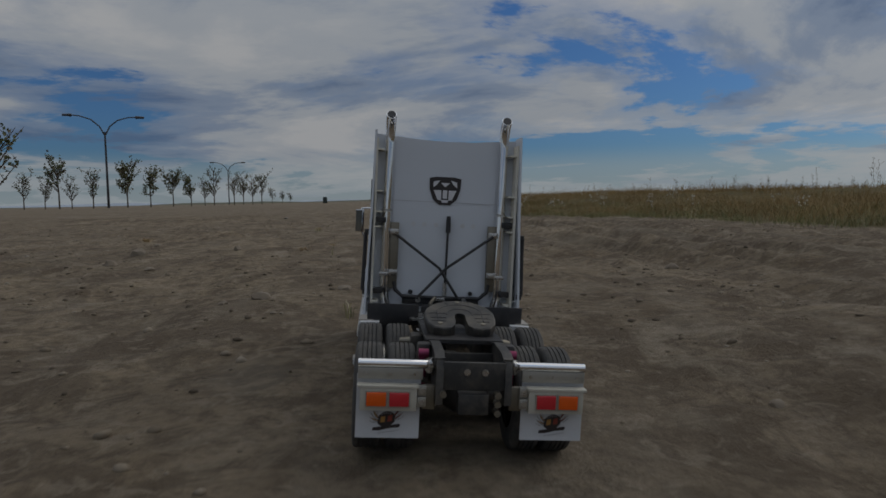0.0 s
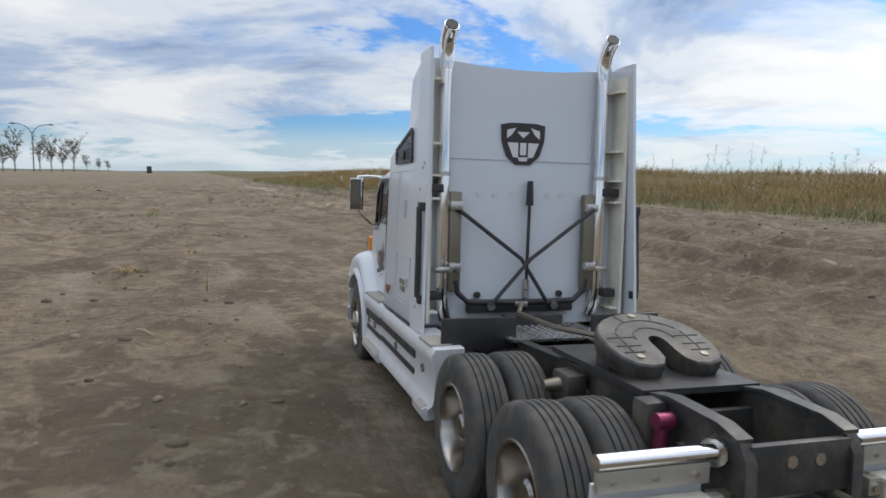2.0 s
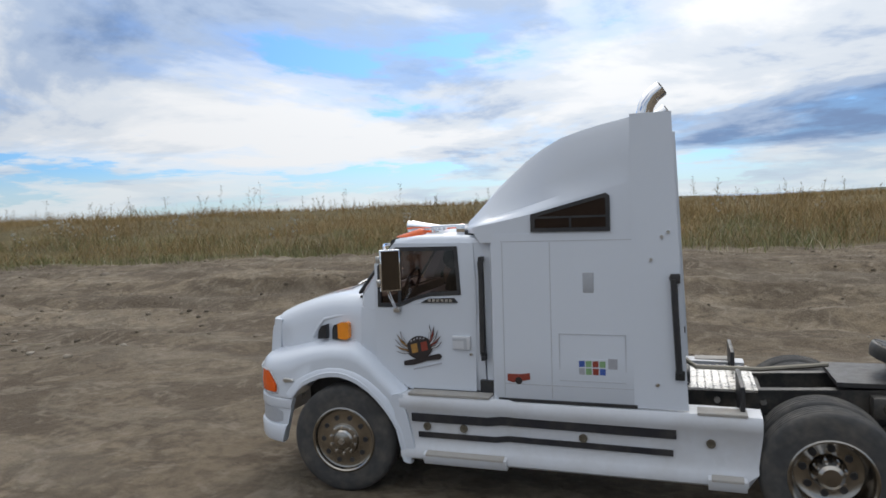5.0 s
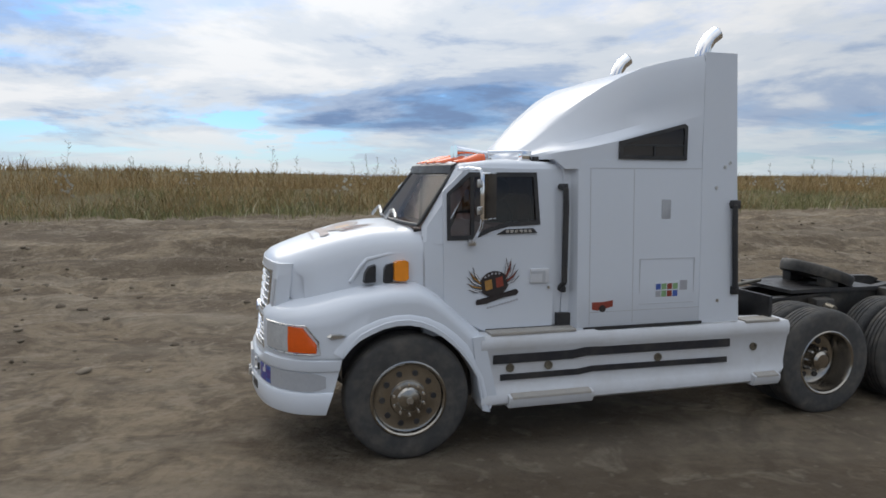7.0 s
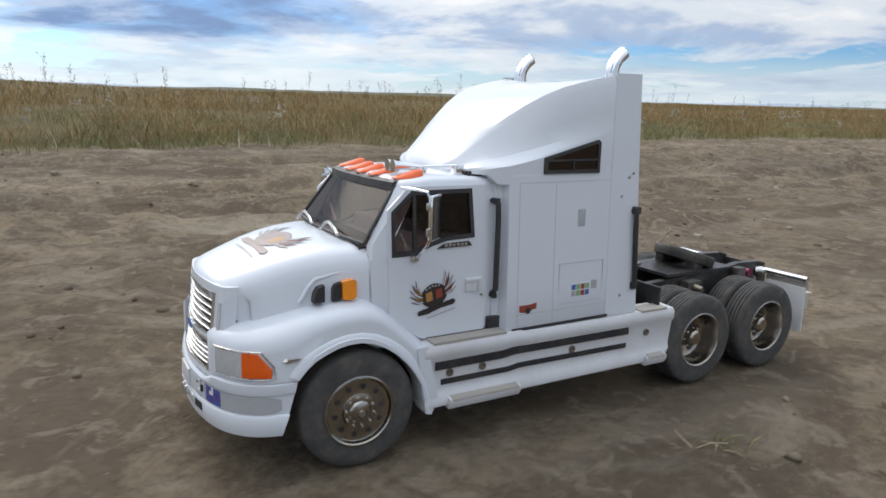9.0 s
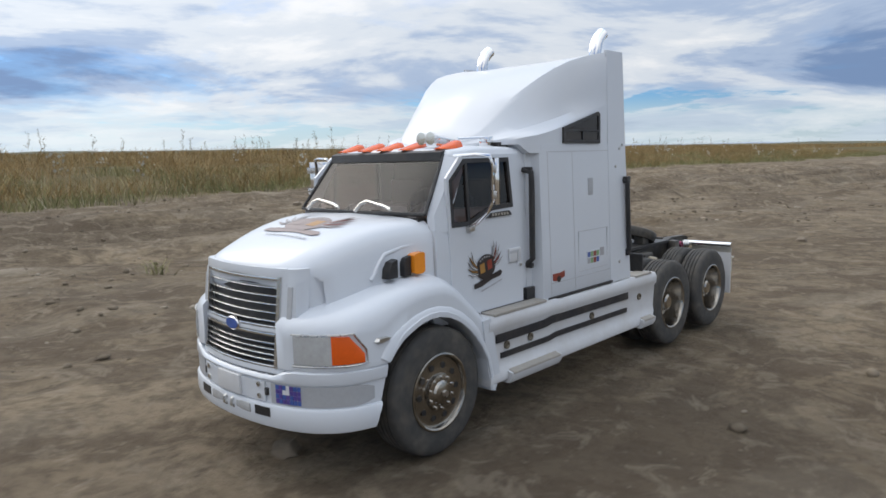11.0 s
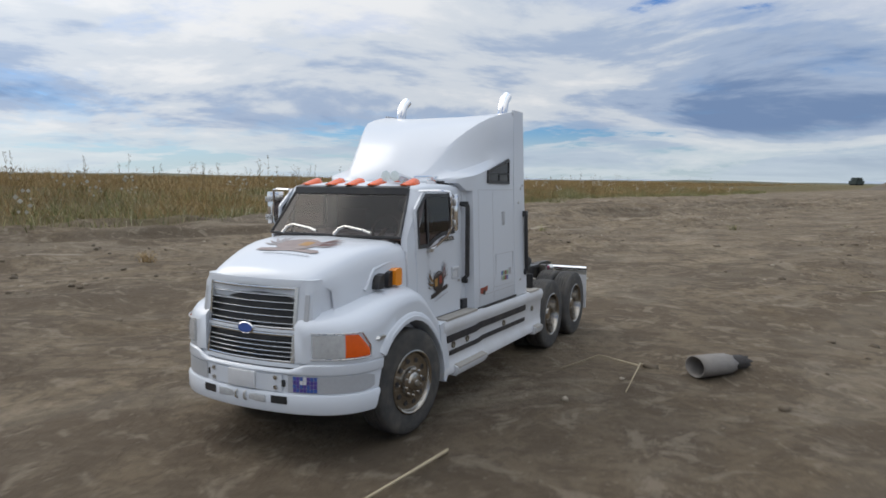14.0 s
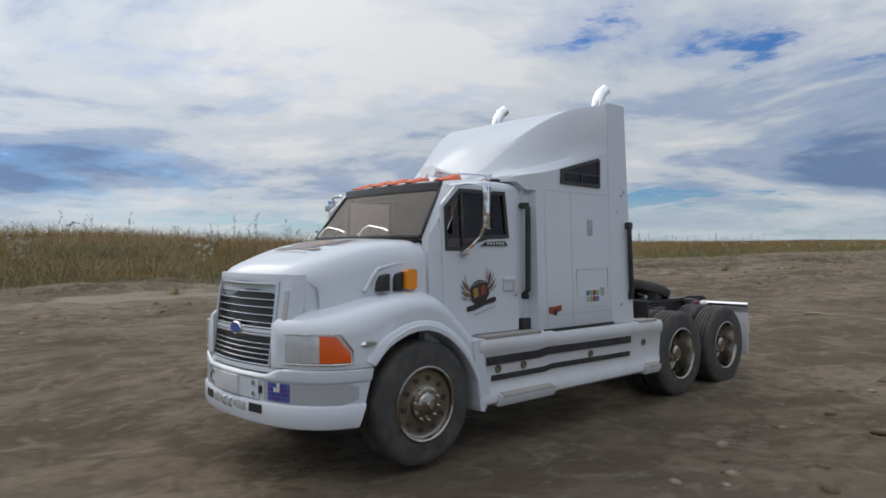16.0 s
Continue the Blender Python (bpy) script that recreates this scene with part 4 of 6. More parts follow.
def emblem(parent, put, faded=False):
    """A dark disc between two feathered wings over a toothed bar: plain shapes, no lettering."""
    gold, red, pale = (DECAL_FADED, DECAL_RED, DECAL_GREY) if faded else (DECAL_GOLD, DECAL_RED, DECAL_LIGHT)
    dark = DECAL_FADED if faded else DECAL_DARK

    def film(name, shapes, mat, lift, under):
        bm = bmesh.new()
        for sh in shapes:
            vs = [bm.verts.new(Vector(put(u, v, lift)) * MM) for u, v in sh]
            c = bm.verts.new(Vector(put(sum(p[0] for p in sh) / len(sh), sum(p[1] for p in sh) / len(sh), lift)) * MM)
            for k in range(len(vs)):
                bm.faces.new((vs[k], vs[(k + 1) % len(vs)], c))
        return part(name, bm, mat, under, "dark winged emblem in plain shapes" if name == "emblem_disc" else "")

    def feather(side, k, thin):
        a, l = radians(8 + 15 * k), 13.5 - abs(k - 2.6) * 1.1
        o = Vector((9.5, -1.5 + 1.6 * k))
        d, n = Vector((math.cos(a), math.sin(a))), Vector((-math.sin(a), math.cos(a)))
        w = 1.15 * thin
        pts = [o - n * w * 0.6, o + d * l * 0.45 - n * w, o + d * l * (1.0 if thin == 1 else 0.86) + n * 1.6, o + d * l * 0.5 + n * w * 0.7, o + n * w * 0.6]
        return [(side * p.x, p.y) for p in pts]

    disc = [(10.5 * math.cos(a) * (1 + 0.06 * math.cos(2 * a)), 0.5 + 9.0 * math.sin(a)) for a in [2 * math.pi * k / 22 for k in range(22)]]
    e = film("emblem_disc", [disc], dark, 0.30, parent)
    film("emblem_wing", [feather(sd, k, 1) for sd in SIDES for k in range(5)], dark, 0.22, e)
    film("emblem_feather", [feather(-1, k, 0.5) for k in (0, 2, 4)], pale, 0.36, e)
    film("emblem_feather", [feather(-1, k, 0.5) for k in (1, 3)], gold if not faded else pale, 0.36, e)
    film("emblem_feather", [feather(1, k, 0.5) for k in (1, 3)], red, 0.36, e)
    film("emblem_feather", [feather(1, k, 0.5) for k in (0, 2, 4)], pale, 0.36, e)
    teeth = [(-16, -10.5), (-15.5, -8.0)]
    for k in range(8):
        teeth += [(-15 + k * 4, -7.0), (-13 + k * 4, -7.2), (-12.6 + k * 4, -8.0)]
    film("emblem_base", [teeth + [(16.5, -9.5), (14, -11.4), (4, -10.6), (-8, -11.6)]], dark, 0.34, e)
    film("emblem_core", [[(-7, -2.6), (-6.4, 4.2), (-1.2, 4.2), (-1.8, -2.6)]], gold, 0.44, e)
    film("emblem_core", [[(1.2, -2.6), (1.8, 4.2), (7, 4.2), (6.4, -2.6)]], red if not faded else DECAL_GOLD, 0.44, e)
    film("emblem_rim", [[(-6 + k * 2.6, 7.0 - abs(k - 2) * 0.5), (-4.4 + k * 2.6, 7.3 - abs(k - 2) * 0.5), (-4.6 + k * 2.6, 8.6 - abs(k - 2) * 0.6), (-5.8 + k * 2.6, 8.4 - abs(k - 2) * 0.6)] for k in range(5)], DECAL_GREY, 0.42, e)
    film("emblem_line", [[(-9 + k * 2.2, -15.2), (-7.4 + k * 2.2, -15.2), (-7.4 + k * 2.2, -14.2), (-9 + k * 2.2, -14.2)] for k in range(11)], DECAL_GREY, 0.3, e)
    return e


# ---- the model truck ----
truck = tagged(new("toy_truck"), "dusty white model semi tractor with chrome stacks on bare dirt", "model truck")


HOOD_TOP = [(-16, 150.6), (4, 150), (18, 148.8), (32, 146.2), (46, 142.8), (60, 138.8), (72, 135), (82, 131.4), (88, 129)]
HOOD_WIDE = [(-16, 67), (0, 64.5), (30, 59), (60, 53.5), (80, 49), (88, 47)]


def bow(x):
    """How far the nose falls back from its middle."""
    return 5.0 * (x / 41) ** 2


def build_shell():
    # hood: cross sections from the nose back to the windscreen, the nose bowed in plan
    rings = []
    for y in (-14, -6, 4, 18, 32, 46, 60, 70, 77, 82, 85.5, 87, 87.6):
        t, w = curve(HOOD_TOP, y), curve(HOOD_WIDE, y)
        drop = curve([(77, 0), (82, 0.4), (85.5, 2.0), (87, 4.2), (87.6, 7.5)], y)
        ring = [(w + 5.5, 88), (w + 5, 104), (w + 3.6, t - 17), (w + 2.2, t - 10), (w - 0.6, t - 5), (w - 5, t - 2), (w - 12, t - 0.4), (w * 0.62, t + 0.3), (w * 0.3, t + 1.2), (0, t + 1.6)]
        rings.append(mirrored([(-x, y - bow(x) * curve([(40, 0), (80, 1)], y) - (9 if z < t - 11 and y > 76 else 0), z - drop) for x, z in ring]))
    part("hood", loft(rings), WHITE, truck, "white hood with a sun-faded printed emblem", 50)
    # fenders, each one open over its wheel
    ztop = [(-51, 78), (-42, 86), (-31, 96), (-20, 107), (-9, 112.5), (10, 113), (29, 110.5), (58, 103.5), (75, 100), (84, 97), (89, 93)]
    arch = [(-51, 29), (-46.6, 52), (-41, 62), (-34.7, 70.3), (-28, 77), (-20.5, 83), (-11, 88), (-1, 90.4), (9, 90.4), (17.3, 88.6), (26, 85), (32.8, 81.5), (37, 77.5), (41.7, 72), (43.5, 71)]
    xout = [(-51, 86), (42, 86), (52, 85), (60, 83), (68, 79.5), (76, 73), (82, 65), (86, 56), (89, 50)]
    for s in SIDES:
        rings = []
        for y in (-51, -49, -46, -42, -37, -31, -24, -16, -8, 0, 8, 16, 24, 31, 37, 42, 43.5, 50, 56, 62, 68, 73, 78, 82, 86, 89):
            t, o = curve(ztop, y), curve(xout, y)
            b = curve(arch, y) if y <= 43.5 else 71
            xin = curve([(-51, 70), (-16, 66), (30, 56), (80, 44), (89, 42)], y)
            m = lerp(xin, o, 0.55)
            t2 = max(t, b + 3)
            lip = 1.6 if -50 < y < 43 else 0.0
            rings.append([(s * x, y, z) for x, z in ((xin, b), (xin, t2 + 4), (m, t2 + 1.2), (lerp(m, o, 0.55), t2 - 1.2), (lerp(m, o, 0.88), lerp(t2, b, 0.18) - 1), (o - 0.8, lerp(t2, b, 0.42)), (o - 0.6, lerp(t2, b, 0.8)), (o + lip, b + 3.2), (o + lip, b))])
        part("fender", loft(rings), WHITE, truck, "", 45)
        # raised flare round the wheel opening
        line = [(42.4, 71.2), (38, 76.6), (33, 81.4), (26, 85.2), (17.3, 88.6), (8, 90.4), (-1, 90.4), (-11, 88), (-20.5, 83), (-28, 77), (-34.7, 70.3), (-41, 62), (-46.6, 52), (-49.5, 41), (-51.5, 29)]
        rings = []
        for y, z in line:
            d = Vector((y, z - 44)).normalized()
            e = 1.0 if y > -40 else 0.75
            rings.append([(s * x, y + d.x * r * e, z + d.y * r * e) for x, r in ((80, -0.4), (86.8, -0.4), (87.2, 0.6), (87.1, 2.2), (86.3, 5.6), (85.0, 6.8), (80, 6.8))])
        part("arch_flare", loft(rings), WHITE, truck, "", 50)
        part("hood_seam", tube([(s * (curve(HOOD_WIDE, -13.5) + x), -13.6, z) for x, z in ((5.4, 100), (4.6, 120), (3.2, 134), (0, 145))], 0.45, 6), SEAM, truck)
        # wheel well
        bm = bmesh.new()
        add_box(bm, s * 40, s * 62, -40, 40, 50, 88)
        part("wheel_well", bm, BLACK, truck)
        # air outlet with three openings, the rear one an amber lamp
        for n, pts, mt in (("vent_opening", [(26, 116), (25, 122), (22.5, 126), (18.3, 127.4), (18.3, 116.2)], BLACK), ("vent_opening", [(12.9, 116), (12.6, 124), (11, 127.2), (7, 128.4), (7, 116)], BLACK)):
            part(n, plate(pts, s * 62, s * 70.6), mt, truck)
        part("marker_lamp", plate([(6.5, 117.5), (6.5, 128.6), (4, 129.8), (-1, 130.2), (-3, 129), (-3, 118), (-1, 116.5), (4, 116.6)], s * 62, s * 73.2), AMBER, truck, "amber side marker lamp")
        part("vent_lip", tube([(s * x, y, z) for x, y, z in ((63.2, 34, 116), (63.6, 31.5, 119), (63.6, 28, 125), (63.4, 22.8, 130.4), (65, 10, 133.5), (67.6, -11, 136.4))], 1.5, 8), WHITE, truck)
        # headlamp wraps round the corner: clear in front, amber at the side
        for n, y0, y1, mt, lab in (("headlamp", 86.5, 74.5, CLEAR, "clear ribbed headlamp"), ("turn_signal", 74.5, 58, ORANGE, "orange turn signal")):
            rr = []
            for k in range(7):
                y = lerp(y0, y1, k / 6)
                o = curve(xout, y)
                zt, zb = (91, 75) if n == "headlamp" else (lerp(91, 90, k / 6), 75)
                if n == "turn_signal" and k > 3:
                    zt = lerp(90.5, 80, (k - 3) / 3)
                rr.append([(s * (o - 6), y - 3, zb), (s * (o + 0.9), y + 0.7, zb), (s * (o + 1.1), y + 0.9, (zb + zt) / 2), (s * (o + 0.4), y + 0.4, zt), (s * (o - 6), y - 3, zt)])
            part(n, loft(rr), mt, truck, lab)
        part("bezel", add_tube(bmesh.new(), [(s * (curve(xout, y) + 0.6), y + 0.4, 92) for y in (87, 84, 80, 76, 72, 68, 64)] + [(s * 83.6, 57, 82), (s * 83.8, 56, 74)] + [(s * (curve(xout, y) + 0.6), y + 0.4, 74) for y in (62, 68, 74, 80, 84, 87)], 0.6, 6), STEEL, truck)
        part("side_badge", loft([[(s * 84.6, y, z) for y, z in ((52, 85), (49, 83), (40, 84), (39, 86), (42, 87), (50, 87))], [(s * 86.6, y, z) for y, z in ((50, 85), (48, 84), (42, 84.6), (41, 85.6), (43, 86.3), (49, 86.3))]]), STEEL, truck)


build_shell()


def build_grille():
    def face(x, z, d=0.0):
        return (x, 91 - 0.115 * (z - 92) - bow(x) + d, z)

    stations = [-41, -33, -22, -11, 0, 11, 22, 33, 41]

    def rail(z0, z1, d0, d1, half=41.0, tilt=0.0):
        """A bar that follows the bowed, raked face."""
        k = half / 41
        return loft([[face(x * k, z0, d0), face(x * k, z0 + 0.3, d1 - 0.2 + tilt), face(x * k, (z0 + z1) / 2, d1 + tilt * 0.5), face(x * k, z1 - 0.3, d1 - 0.2), face(x * k, z1, d0)] for x in stations])

    def post(x0, x1, z0, z1, d0, d1):
        return loft([[face(x0, z, d0), face(x0, z, d1), face(x1, z, d1), face(x1, z, d0)] for z in (z0, lerp(z0, z1, 0.5), z1)])

    part("radiator_core", rail(64, 125, -14, -4.0), BLACK, truck)
    for z0, z1, bars, n in ((92.8, 122.6, 5, "upper_grille"), (70, 90.2, 4, "lower_grille")):
        g = part(n, rail(z1 - 2.2, z1, -3, 0.5), SATIN, truck, "chrome grille with thin flat bars")
        part("grille_frame", rail(z0, z0 + 1.8, -3, 0.5), SATIN, g)
        for s in SIDES:
            part("grille_frame", post(s * 38.6, s * 41.2, z0, z1, -3, 0.6), SATIN, g)
        for k in range(bars):
            z = lerp(z0 + 4.2, z1 - 6.2, k / (bars - 1))
            part("grille_bar", rail(z - 0.6, z + 0.6, -3.5, -0.4, 39.0, 0.5), SATIN, g)
    ring = lambda a, b, d: [(a * math.cos(t), 91.2 + d, 92 + b * math.sin(t)) for t in [2 * math.pi * k / 24 for k in range(24)]]
    b = part("badge", loft([ring(7.4, 4.2, -3), ring(7.4, 4.2, 0.8), ring(6.7, 3.6, 1.3)]), CHROME, truck, "plain blue oval badge")
    part("badge_face", loft([ring(6.4, 3.3, 0), ring(6.4, 3.3, 1.6)]), DECAL_BLUE, b)
    for s in SIDES:
        # white cheek beside the grille with an upright groove in it
        part("grille_cheek", loft([[face(s * 40, z, -8), face(s * 41.2, z, -0.3), face(s * 43.2, z, 0.2), face(s * 44.6, z, -0.6), face(s * 46, z, 0 if 96 < z < 119 else -0.3), face(s * (52 if z < 100 else 50.5), z, -0.8 if z < 124 else -3), face(s * 52, z, -9), face(s * 46, z, -12)] for z in (66, 72, 90, 95, 97, 118, 121, 125, 127.5)]), WHITE, truck, "", 50)
        part("cheek_groove", post(s * 46.2, s * 49.2, 98, 117.5, -3, 0.25), SEAM, truck)
    part("grille_surround", rail(122.5, 128, -9, 0.2, 43), WHITE, truck)
    part("grille_surround", rail(90, 93, -6, 0.2, 42), WHITE, truck)
    part("grille_surround", rail(66.5, 70.2, -9, 0.2, 46), WHITE, truck)


build_grille()


def build_bumper():
    half = [(0, 95.5), (10, 95.3), (20, 94.6), (30, 93.4), (38, 92), (46, 90.2), (54, 87.6), (61, 84.6), (67, 81), (72, 77), (76.5, 72), (80, 66.5), (82.6, 60.5), (84.2, 54), (85, 48), (85.4, 41)]
    way = [0.0]
    for a, b in zip(half, half[1:]):
        way.append(way[-1] + math.hypot(b[0] - a[0], b[1] - a[1]))
    tabx, taby = [(w, p[0]) for w, p in zip(way, half)], [(w, p[1]) for w, p in zip(way, half)]
    back = sorted((p[1], w) for w, p in zip(way, half))

    def end(z):
        """How far round the bumper reaches: its ends follow the wheel opening."""
        return curve(back, curve([(34, 53.5), (42, 51), (50, 48), (62, 44.6), (71, 42.4)], z))

    def at(u, z, out, far=None):
        w = abs(u) * (end(z) if far is None else far)
        x, y = curve(tabx, w), curve(taby, w)
        x2, y2 = curve(tabx, w + 1), curve(taby, w + 1)
        x1, y1 = curve(tabx, max(0, w - 1)), curve(taby, max(0, w - 1))
        d = Vector((x2 - x1, y2 - y1)).normalized()
        s = -1 if u < 0 else 1
        return (s * (x - d.y * out), y + d.x * out, z)

    cols = [k / 20 for k in range(-20, 21)]
    rings = []
    for u in cols:
        top = curve([(0, 66), (0.36, 66), (0.46, 70.8), (1, 70.8)], abs(u))
        prof = [(-5, 36), (-0.6, 34.6), (0.9, 35.4), (1.7, 38), (1.9, 47.6), (1.1, 49.0), (-0.4, 49.4), (-0.4, 62.4), (0.5, 62.9), (0.9, 64), (0.5, top - 1.2), (-0.8, top), (-5, top - 0.5)]
        rings.append([at(u, z, o) for o, z in prof])
    bumper = part("bumper", loft(rings), WHITE, truck, "white wrap-round bumper with a recessed grey band", 40)
    for s in SIDES:
        # the grey band, its rear end rounded
        rr = []
        for k in range(15):
            w = lerp(38.5, 103.5, k / 14)
            cut = 0 if k < 13 else (0.8 if k == 13 else 2.4)
            rr.append([at(s, z, o, w) for z, o in ((50 + cut, -3), (50 + cut, 0.1), (62 - cut, 0.1), (62 - cut, -3))])
        part("bumper_band", loft(rr), GREY_BAND, bumper)
        part("fog_lamp", box(s * 6, s * 22, 90, 97.2, 41.5, 47.5, bevel=1.2), CLEAR, bumper, "small clear fog lamp")
        part("air_intake", loft([[at(s, z, o, w) for z, o in ((42, 0), (42, 2.3), (47.4, 2.3), (47.4, 0))] for w in (26, 32, 38.5)]), BLACK, bumper)
        part("tow_hook", tube([(s * 4, 95, 48), (s * 4, 98.5, 46.5), (s * 4, 98.8, 43), (s * 4, 96, 41)], 1.0, 8), STEEL, bumper)
        for z in (53, 60):
            part("bolt", tube([(s * 29, 91, z), (s * 29, 94.9, z)], 1.6, 10), STEEL, bumper)
        part("bumper_slot", box(s * 33.6, s * 36, 90, 93.6, 54, 58.5, bevel=0.4), BLACK, bumper)
    part("bumper_centre", loft([[at(u, z, o, 34) for z, o in ((50, -2), (50, 0.7), (62, 0.7), (62, -2))] for u in (-1, -0.6, -0.25, 0, 0.25, 0.6, 1)]), WHITE, bumper)
    part("number_plate", box(-12.5, 12.5, 94, 97.6, 50.4, 62.6, bevel=0.8), WHITE_DUSTY, bumper, "blank white plate")
    # small violet and blue blocks in place of lettering
    rng = random.Random(4)
    for i in range(7):
        for j in range(4):
            w = 43.5 + i * 2.55
            blk = loft([[at(-1, z, o, w + e) for z, o in ((50.8 + j * 2.75, -1), (50.8 + j * 2.75, 0.45), (53.3 + j * 2.75, 0.45), (53.3 + j * 2.75, -1))] for e in (-1.1, 1.1)])
            part("label_block", blk, rng.choice((PURPLE, PURPLE, DECAL_BLUE, DECAL_BLUE, DECAL_LIGHT)), bumper)


build_bumper()


def mirror_pane(s, turn):
    """The glass on the rear face of a wing mirror, its dark reflection put into the colour."""
    c = Vector((s * 95, -49.8, 172.5))
    return loft([[c + turn @ Vector((x, y, z)) for x, z in ((-6.6, -14), (6.6, -14), (6.6, 14), (-6.6, 14))] for y in (-1.2, -1.8)])


def build_cab():
    # lower cab, narrower than the sleeper
    cab = part("cab", loft([mirrored([(-x0, y, 78), (-x0, y, 92), (-73, y, 108), (-72.5, y, 128), (-71, y, 142 if y > -60 else 152), (0, y, 142 if y > -60 else 152)]) for y, x0 in ((-14, 68), (-20, 70), (-30, 71), (-59, 71), (-61, 71), (-112, 71))]), WHITE, truck, "white cab with smoke-tinted windows", 40)
    part("cowl", loft([[(x, y, z) for x, z in ((-62, 140), (-62, 149.5), (-40, 151), (0, 151.4), (40, 151), (62, 149.5), (62, 140))] for y in (-30, -9)]), BLACK, cab)
    # roof and pillars
    rings = []
    for y, z, w in ((-36, 188.8, 56), (-38, 192, 60), (-42, 194, 66), (-60, 196, 67.5), (-90, 196, 68), (-113, 195, 68)):
        rings.append(mirrored([(-w - 1, y, 186), (-w - 0.5, y, z - 3.4), (-w + 3, y, z - 0.8), (-w * 0.55, y, z + 0.8), (0, y, z + 1.6)]))
    part("roof", loft(rings), WHITE, cab, "", 50)
    for s in SIDES:
        part("pillar", loft([[(s * 66.5, -13, 140), (s * 70.8, -15.5, 140), (s * 72.2, -29.5, 140), (s * 66, -24, 140)], [(s * 66, -13.2, 151.5), (s * 69.6, -16, 151.5), (s * 71.6, -29.5, 151.5), (s * 65.5, -24, 151.5)], [(s * 59.5, -38, 190), (s * 67.4, -43.6, 190), (s * 69, -50, 189), (s * 60, -44, 189)]]), WHITE, cab)
        part("pillar", loft([[(s * 68, -95, 150), (s * 71.4, -95, 150), (s * 71.4, -112, 150), (s * 68, -112, 150)], [(s * 66, -93, 190), (s * 69.4, -93, 190), (s * 69.4, -113, 190), (s * 66, -113, 190)]]), WHITE, cab)
        outer = [(-26.5, 141), (-27, 94), (-58, 79), (-105, 79), (-107, 152), (-105, 189.5), (-43, 190.5), (-26.5, 175)]
        inner = [(-29, 142.5), (-47, 142.5), (-60, 148), (-72, 151), (-95.5, 152), (-93, 187.5), (-44.5, 187.5), (-29, 173.5)]
        bm = bmesh.new()
        n = len(outer)
        lean = lambda z: 73.4 - max(0, z - 125) * 0.055
        v = [[bm.verts.new(Vector((s * (lean(z) + d), y, z)) * MM) for y, z in o] for d in (-1.6, 0.4) for o in (outer, inner)]
        for k in range(n):
            j = (k + 1) % n
            for a, b in ((0, 1), (2, 3), (0, 2), (1, 3)):
                bm.faces.new((v[a][k], v[a][j], v[b][j], v[b][k]))
        door = part("door", bm, WHITE, truck, "white cab door with a winged emblem")
        bm = bmesh.new()
        inn2 = [(-31.5, 145.5), (-47, 145.5), (-61, 151), (-72, 154), (-92.5, 155), (-90.5, 184.5), (-45.5, 184.5), (-31.5, 172.5)]
        v = [[bm.verts.new(Vector((s * (lean(z) + d), y, z)) * MM) for y, z in o] for d in (-1.8, 0.9) for o in (inner, inn2)]
        for k in range(n):
            j = (k + 1) % n
            for a, b in ((0, 1), (2, 3), (0, 2), (1, 3)):
                bm.faces.new((v[a][k], v[a][j], v[b][j], v[b][k]))
        part("window_seal", bm, BLACK, door)
        bm = bmesh.new()
        bm.faces.new([bm.verts.new(Vector((s * (lean(z) - 0.6), y, z)) * MM) for y, z in inner])
        part("side_window", bm, GLASS, door, "smoke-tinted side window")
        part("quarter_bar", loft([[(s * (lean(z) + d), y, z) for d, y in ((-1, -45.5), (0.6, -45.5), (0.6, -48), (-1, -48))] for z in (144, 186)]), BLACK, door)
        part("door_handle", box(s * 72.5, s * 74.8, -102, -88, 112, 122, bevel=1.0), WHITE_DUSTY, door)
        part("handle_recess", plate([(-88.5, 120.5), (-99, 120.5), (-99, 112), (-97, 112), (-97, 118.5), (-88.5, 118.5)], s * 74.4, s * 75.1), SEAM, door)
        part("lock", tube([(s * 73, -102, 108.7), (s * 74.6, -102, 108.7)], 1.1, 10), STEEL, door)
        nameplate = part("nameplate", plate([(-64, 146), (-70, 149.2), (-90, 149.8), (-93, 146.4)], s * 71, s * 73.6), BLACK, door)
        for k in range(6):
            y = -70 - k * 3.3
            part("letter_bar", plate([(y, 147), (y, 148.9), (y - 2.2, 148.9), (y - 2.2, 147)], s * 73, s * 73.8), STEEL, nameplate)
        # winged round emblem, as plain shapes
        tilt = radians(13)

        def on_door(u, v, lift, s=s):
            u, v = u * 0.98, v * 0.98
            return (s * (73.85 + lift), -62 - (u * math.cos(tilt) - v * math.sin(tilt)), 112 + u * math.sin(tilt) + v * math.cos(tilt))

        emblem(door, on_door)
    # windscreen: curved pane between the pillars with a black seal round it
    def shield(u, v):
        w = lerp(66, 58.5, v)
        x = (u * 2 - 1) * w
        y = lerp(-11, -38, v) + 6 * (1 - (u * 2 - 1) ** 2) * lerp(1, 0.75, v)
        return (x, y, lerp(152.5, 190, v))

    bm = bmesh.new()
    g = [[bm.verts.new(Vector(shield(i / 12, j / 4)) * MM) for i in range(13)] for j in range(5)]
    for j in range(4):
        for i in range(12):
            bm.faces.new((g[j][i], g[j][i + 1], g[j + 1][i + 1], g[j + 1][i]))
    part("windscreen", bm, SHIELD_GLASS, cab, "tinted windscreen")
    rim = [shield(i / 12, 0) for i in range(13)] + [shield(1, j / 4) for j in (1, 2, 3)] + [shield(1 - i / 12, 1) for i in range(13)] + [shield(0, 1 - j / 4) for j in (1, 2, 3, 4)]
